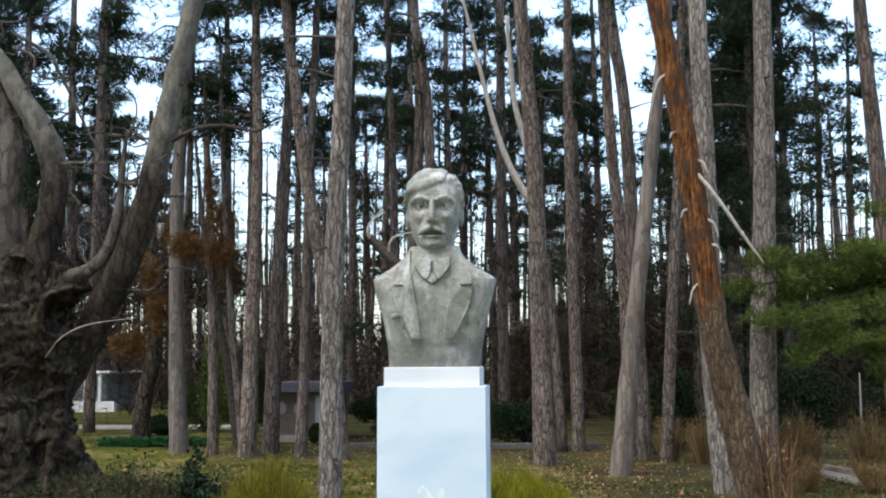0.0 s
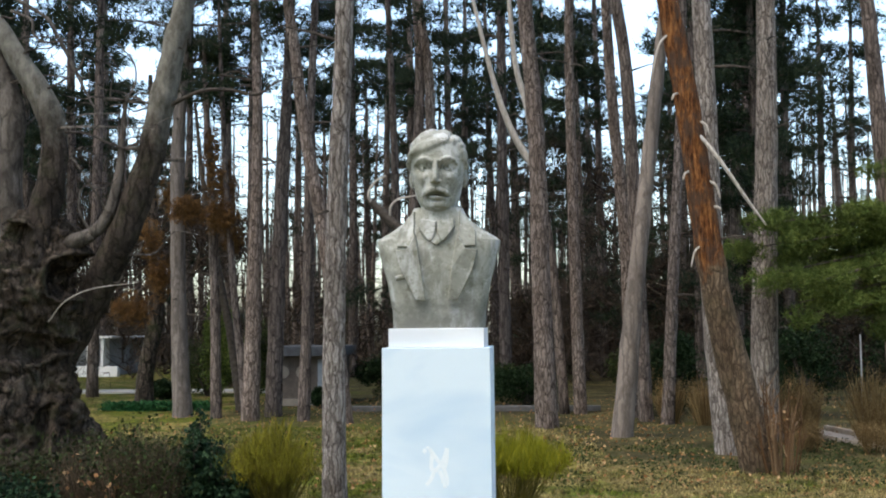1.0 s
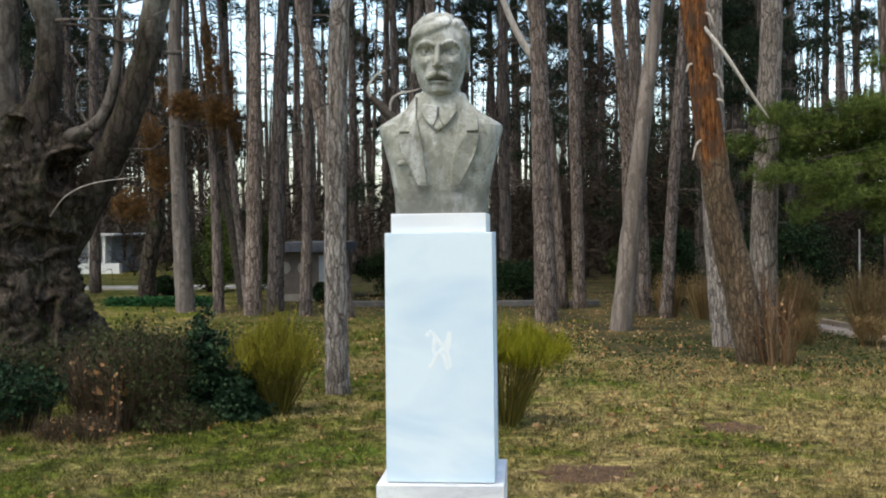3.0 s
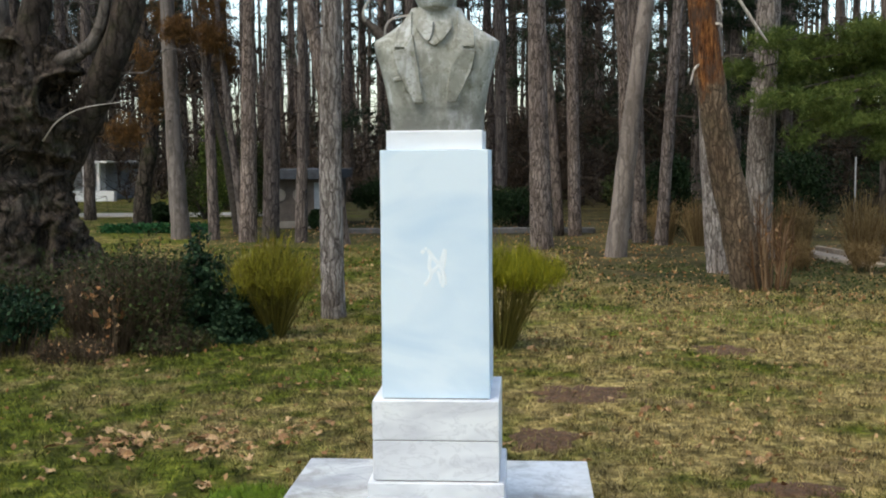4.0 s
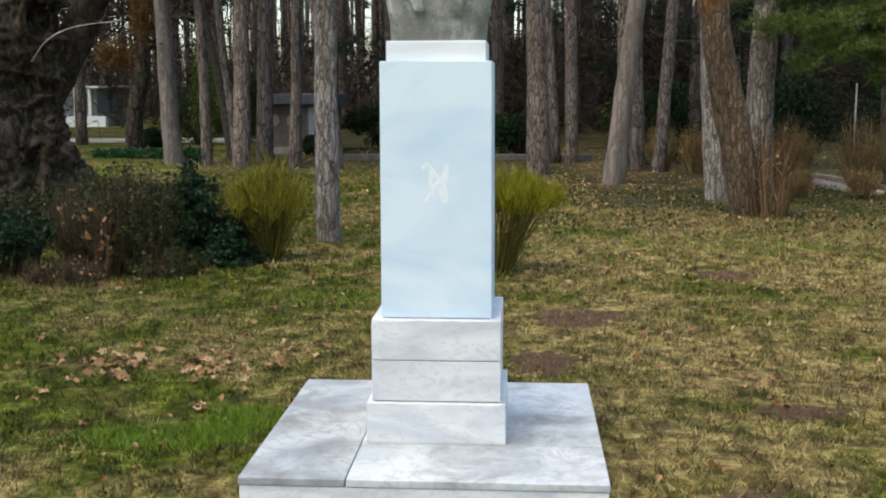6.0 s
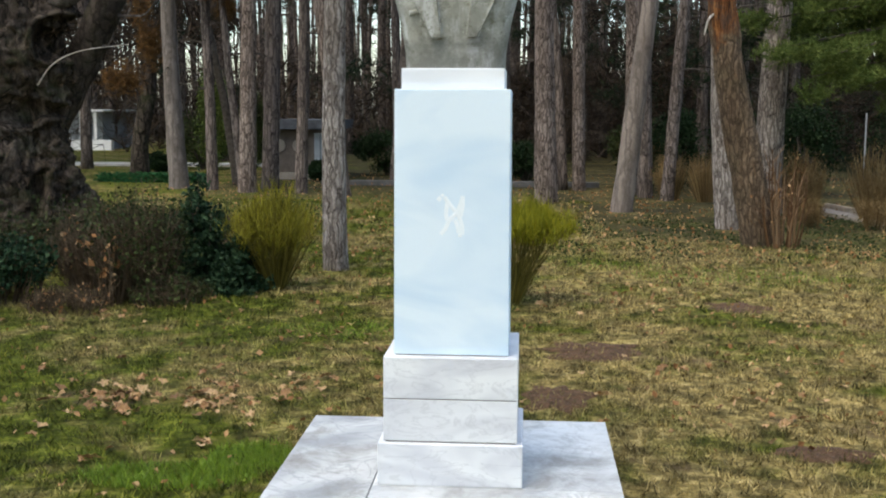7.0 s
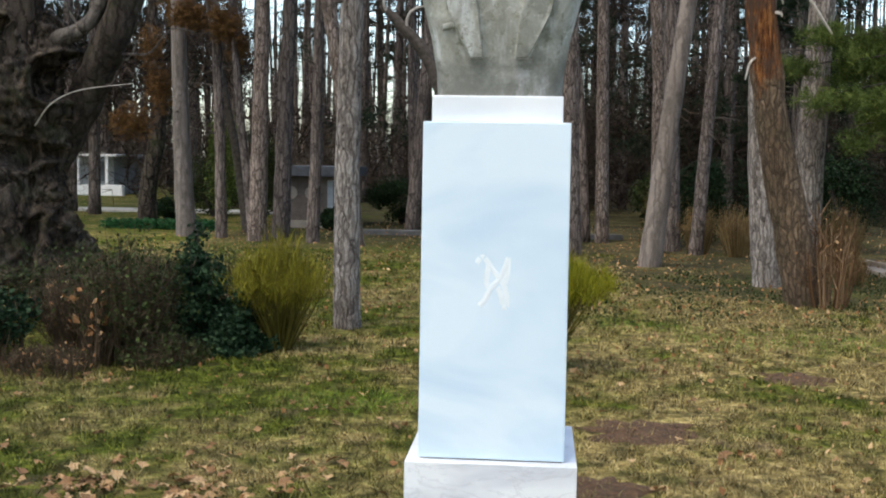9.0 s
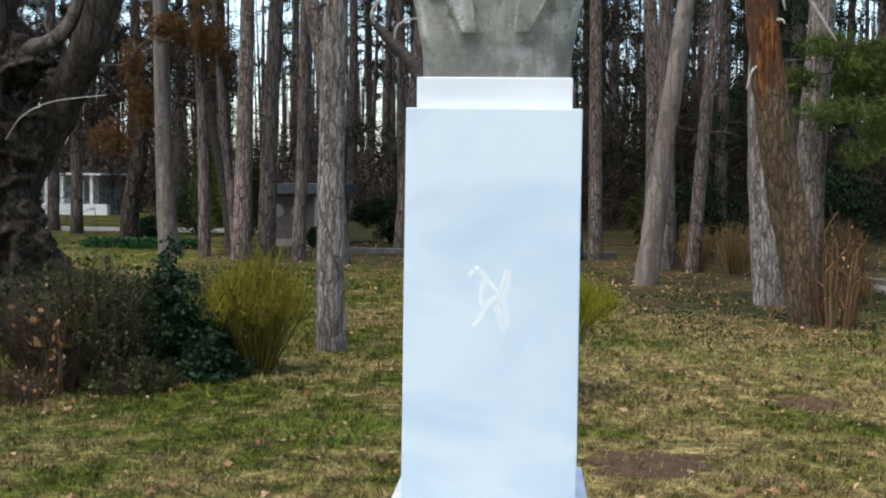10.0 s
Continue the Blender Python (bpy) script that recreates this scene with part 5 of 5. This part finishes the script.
build_hut()
build_house()
tagged(part("path", box(-22, -5.5, 27.0, 28.4, -0.05, 0.05, 0.01), PATH_MAT), "pale paved path across the far lawn", "path", kind="structure")
tagged(part("kerb", box(-4.2, 1.9, 19.6, 19.85, -0.05, 0.11, 0.02), KERB), "low dark stone kerb along the wood", "kerb", kind="structure")


def build_low_hedge():
    r = np.random.default_rng(140)
    t = thing("low_hedge", (-8.2, 20.0, 0), "low clipped dark green hedge beside the path", "hedge")
    p = np.column_stack([r.uniform(-1.2, 1.3, 3600), r.uniform(-0.2, 0.2, 3600), r.uniform(0.0, 0.20, 3600)])
    v, f = leaf_cards(p, r, 0.06)
    raw_part("foliage", v.tolist(), f.tolist(), HEDGE, t, kind="stuff")
    bm = bmesh.new()
    for i in range(24):
        x = -1.15 + i * 0.104
        tube([(x, 0, -0.03, 0.008), (x + r.uniform(-0.03, 0.03), r.uniform(-0.1, 0.1), 0.22, 0.004)], 2, 4, 0.0, bm=bm)
    tagged(part("stem_tangle", bm, TWIG, t), kind="stuff")


build_low_hedge()
for y0, h, w in ((0.0, 0.06, 0.34), (0.50, 0.11, 0.08)):
    edge = part("kerb", box(0.0, 2.7, y0, y0 + w, -0.05, h, 0.015), LOG)
    edge.matrix_basis = pose(4.86, 14.6, 0, 0, 0, -79)
    tagged(edge, "pale worn stone edging beside the dry shrubs", "kerb", kind="structure")
pst = part("post", box(-0.013, 0.013, -0.013, 0.013, -0.1, 1.63, 0.003), POST)
pst.location = (6.69, 17.0, 0)
tagged(pst, "thin pale grey metal post among the shrubs", "post")


# ---- lawn: blades, bare soil, lush tufts, fallen leaves ----
def blades(name, spots_, rng_, h, w, material, label, lean=0.5):
    k = len(spots_)
    a = rng_.uniform(0, 2 * math.pi, k)
    s = np.stack([np.cos(a), np.sin(a), np.zeros(k)], 1) * w
    z = np.array([lie(x, y) for x, y in spots_]) - 0.004
    c = np.column_stack([spots_, z])
    d = rng_.normal(size=(k, 3)) * lean
    d[:, 2] = 1
    d /= np.linalg.norm(d, axis=1)[:, None]
    v = np.stack([c - s, c + s, c + d * (h * rng_.uniform(0.4, 1.2, (k, 1)))], 1).reshape(-1, 3)
    ob = raw_part(name, v.tolist(), np.arange(3 * k).reshape(-1, 3).tolist(), material)
    return tagged(ob, label, "grass", kind="stuff")


def lawn_spots(rng_, count, x0, x1, y0, y1):
    p = np.column_stack([rng_.uniform(x0, x1, count // 10), rng_.uniform(y0, y1, count // 10)])
    p = np.repeat(p, 10, axis=0) + rng_.normal(size=(count // 10 * 10, 2)) * 0.022  # tufts
    keep = ~((p[:, 0] > -0.74) & (p[:, 0] < 0.70) & (p[:, 1] > -0.51) & (p[:, 1] < 0.935))
    for cx, cy, rx, ry in SOIL_SPOTS:
        keep &= (((p[:, 0] - cx) / rx) ** 2 + ((p[:, 1] - cy) / ry) ** 2 > 0.75) | (rng_.uniform(size=len(p)) < 0.28)
    return p[keep]


SOIL_SPOTS = ((0.78, 3.05, 0.40, 0.34), (0.50, 1.85, 0.26, 0.36), (2.10, 4.95, 0.34, 0.32), (1.75, 0.9, 0.30, 0.16))
lr = np.random.default_rng(3)
near = lawn_spots(lr, 120000, -4.5, 4.5, -1.0, 4.5)
mid = lawn_spots(lr, 80000, -6.5, 6.5, 4.5, 9.5)
back = lawn_spots(lr, 26000, -5.5, 1.4, 9.5, 15.5)
blades("grass", back, lr, 0.07, 0.008, BLADES, "thin winter grass near the wood", 0.9)
blades("grass", near, lr, 0.060, 0.0040, BLADES, "short straw and green winter grass", 0.9)
blades("grass", mid, lr, 0.065, 0.0060, BLADES, "short patchy winter grass under the trees", 0.9)


def patch(rng_, cx, cy, rx, ry, count):
    a, q = rng_.uniform(0, 2 * math.pi, count), np.sqrt(rng_.uniform(0, 1, count)) * rng_.uniform(0.8, 1.1, count)
    return np.column_stack([cx + np.cos(a) * rx * q, cy + np.sin(a) * ry * q])


lush = np.concatenate([patch(lr, -1.30, 0.32, 0.40, 0.18, 3600), patch(lr, -0.98, 0.58, 0.22, 0.25, 4800), patch(lr, 2.4, 6.6, 1.1, 0.5, 1500), patch(lr, 1.2, 7.3, 0.7, 0.3, 600), patch(lr, -1.0, 3.6, 0.6, 0.35, 1300), patch(lr, 0.2, -0.56, 0.16, 0.03, 160)])
blades("grass", lush, lr, 0.055, 0.003, LUSH, "lush green grass patches beside the slab", 0.8)


def soil_patch(x, y, rx, ry, seed):
    bm = bmesh.new()
    rings = []
    for q, h in ((0.02, 0.010), (0.5, 0.010), (0.8, 0.006), (1.0, -0.008)):
        ring = []
        for k in range(28):
            a = 2 * math.pi * k / 28
            w = 0.9 + 0.55 * noise.noise(Vector((math.cos(a) * 2.2, math.sin(a) * 2.2, seed))) + 0.35 * noise.noise(Vector((math.cos(a) * 5, math.sin(a) * 5, seed)))
            px, py = math.cos(a) * rx * q * w, math.sin(a) * ry * q * w
            ring.append(bm.verts.new((px, py, lie(x + px, y + py) + h + 0.012 * noise.noise(Vector((px * 9, py * 9, seed))) * (q < 1))))
        rings.append(ring)
    for a, b in zip(rings, rings[1:]):
        for k in range(28):
            bm.faces.new((a[k], b[k], b[(k + 1) % 28], a[(k + 1) % 28]))
    bm.faces.new(rings[0])
    ob = part("soil_patch", bm, SOIL, smooth=True)
    ob.location = (x, y, 0)
    tagged(ob, "bare reddish-brown soil patch in the lawn", "soil", "soil patches")


for i, spot in enumerate(SOIL_SPOTS):
    soil_patch(*spot, i + 1.0)


def leaf_mesh(seed):
    """A curled, lobed fallen plane leaf."""
    r = np.random.default_rng(seed)
    bm = bmesh.new()
    c = bm.verts.new((0, 0, 0.012))
    k = 11
    ring = []
    for i in range(k):
        a = 2 * math.pi * i / k
        q = (0.055 if i % 2 else 0.030) * r.uniform(0.8, 1.2)
        ring.append(bm.verts.new((math.cos(a) * q, math.sin(a) * q, 0.012 + r.uniform(-0.008, 0.026))))
    for i in range(k):
        bm.faces.new((c, ring[i], ring[(i + 1) % k]))
    me = bpy.data.meshes.new("fallen_leaf")
    bm.to_mesh(me)
    bm.free()
    me.materials.append(DEAD_LEAF_ONE)
    return me


n = Nodes("fallen_plane_leaf", 0.75)
tone = n.ramp(n.object_random(), [(0.0, (0.14, 0.070, 0.028)), (0.5, (0.28, 0.155, 0.065)), (1.0, (0.43, 0.29, 0.15))])
DEAD_LEAF_ONE = n.done(n.mix(n.ramp(n.noise(n.coords(), 45, 4), [(0.35, g(0)), (0.7, g(0.5))]), tone, (0.12, 0.07, 0.04)))
leaf_meshes = [leaf_mesh(s) for s in range(6)]


def scatter_leaves():
    r = np.random.default_rng(17)
    drifts = [(-2.1, 1.55, 0.25, 0.2, 16), (-1.55, 1.75, 0.2, 0.2, 12), (-1.9, 1.7, 0.45, 0.35, 34), (-1.35, 1.55, 0.4, 0.3, 26), (-1.25, 0.78, 0.05, 0.05, 4), (-1.0, 2.0, 0.3, 0.25, 14), (-1.1, 3.3, 0.7, 0.4, 22), (0.77, 1.85, 0.04, 0.06, 4), (2.0, 1.4, 0.7, 0.5, 18), (1.6, 2.6, 0.6, 0.4, 10), (-3.0, 3.9, 0.7, 0.4, 16), (1.0, 5.2, 1.2, 0.6, 16), (-2.2, 0.4, 0.8, 0.7, 18), (2.6, 7.6, 1.6, 0.6, 16)]
    pts = [(r.uniform(-4.2, 4.5), r.uniform(-0.6, 7.5)) for _ in range(48)]
    for x, y, sx, sy, c_ in drifts:
        pts += [(x + r.normal() * sx * 0.6, y + r.normal() * sy * 0.6) for _ in range(int(c_ * 1.15))]
    for x, y in pts:
        if -0.82 < x < 0.78 and -0.6 < y < 1.0:
            continue
        ob = new("fallen_leaf", leaf_meshes[int(r.integers(0, 6))])
        s = r.uniform(0.36, 0.88)
        ob.matrix_basis = pose(x, y, lie(x, y) + 0.014, r.uniform(-25, 25), r.uniform(-25, 25), r.uniform(0, 360)) @ Matrix.Diagonal((s, s, s, 1))
        tagged(ob, "dry curled brown plane leaf on the grass", "leaf", "fallen leaves")


scatter_leaves()


def lawn_litter():
    """Crumbs of dry leaf and straw trodden into the lawn."""
    r = np.random.default_rng(61)
    k = 1900
    p = np.column_stack([r.uniform(-5, 5.5, k), -0.9 + 9.5 * r.uniform(size=k), r.uniform(0.008, 0.04, k)])
    keep = ~((abs(p[:, 0] + 0.02) < 0.74) & (p[:, 1] > -0.52) & (p[:, 1] < 0.95))
    p = p[keep & np.array([noise.noise(Vector((x * 0.8, y * 0.8, 8.0))) > -0.25 for x, y, _ in p])]
    v, f = leaf_cards(p, r, 0.042)
    tagged(raw_part("leaf_crumbs", v.tolist(), f.tolist(), DEAD_LEAF), "crumbs of dry brown leaves in the grass", "leaf litter", kind="stuff")


lawn_litter()


def forest_floor():
    r = np.random.default_rng(29)
    k = 5200
    p = np.column_stack([r.uniform(-7.5, 8.5, k), 8.2 + 16 * r.uniform(size=k) ** 1.3, r.uniform(0.0, 0.05, k)])
    p[:, 2] += [lie(x, y) for x, y, _ in p]
    v, f = leaf_cards(p, r, 0.05)
    tagged(raw_part("leaf_litter", v.tolist(), f.tolist(), DEAD_LEAF), "pale fallen leaves littered on the forest floor", "leaf litter", kind="stuff")
    p = np.concatenate([np.column_stack([r.uniform(0.6, 6.5, 11000), 7.3 + 5.8 * r.uniform(size=11000) ** 0.8, r.uniform(0.0, 0.05, 11000)]), np.column_stack([r.uniform(-6.2, -2.6, 5000), r.uniform(8.5, 13.5, 5000), r.uniform(0, 0.22, 5000)])])
    p = p[[noise.noise(Vector((x * 0.9, y * 0.9, 3.0))) > -0.10 + 0.25 * max(0.0, 9.0 - y) / 1.7 * (x > 0) for x, y, _ in p]]
    v, f = leaf_cards(p, r, 0.034)
    tagged(raw_part("ivy", v.tolist(), f.tolist(), IVY), "dark green ivy creeping over the forest floor", "ivy", kind="stuff")


forest_floor()


# ---- the carved sign on the shaft: strokes that cannot be read ----
def build_carving():
    for pts in ([(-0.056, 1.268), (-0.037, 1.287), (-0.018, 1.268), (0.001, 1.241), (0.024, 1.214), (0.040, 1.172), (0.041, 1.134), (0.026, 1.133)],
                [(0.044, 1.287), (0.032, 1.249), (0.017, 1.218), (-0.010, 1.191), (-0.025, 1.157), (-0.044, 1.134)],
                [(0.044, 1.287), (0.042, 1.240), (0.034, 1.205)], [(-0.018, 1.262), (-0.023, 1.215), (-0.018, 1.190)],
                [(-0.018, 1.184), (0.004, 1.197), (0.020, 1.176), (0.028, 1.140)]):
        b = tube([(x, -0.2030 + (z - 0.645) * 0.0026, z + 0.015, 0.0303) for x, z in pts], 5, 32, 0.004, 30)
        part("carved_stroke", b, CARVED, shaft, "chalk-white carved stroke")


build_carving()
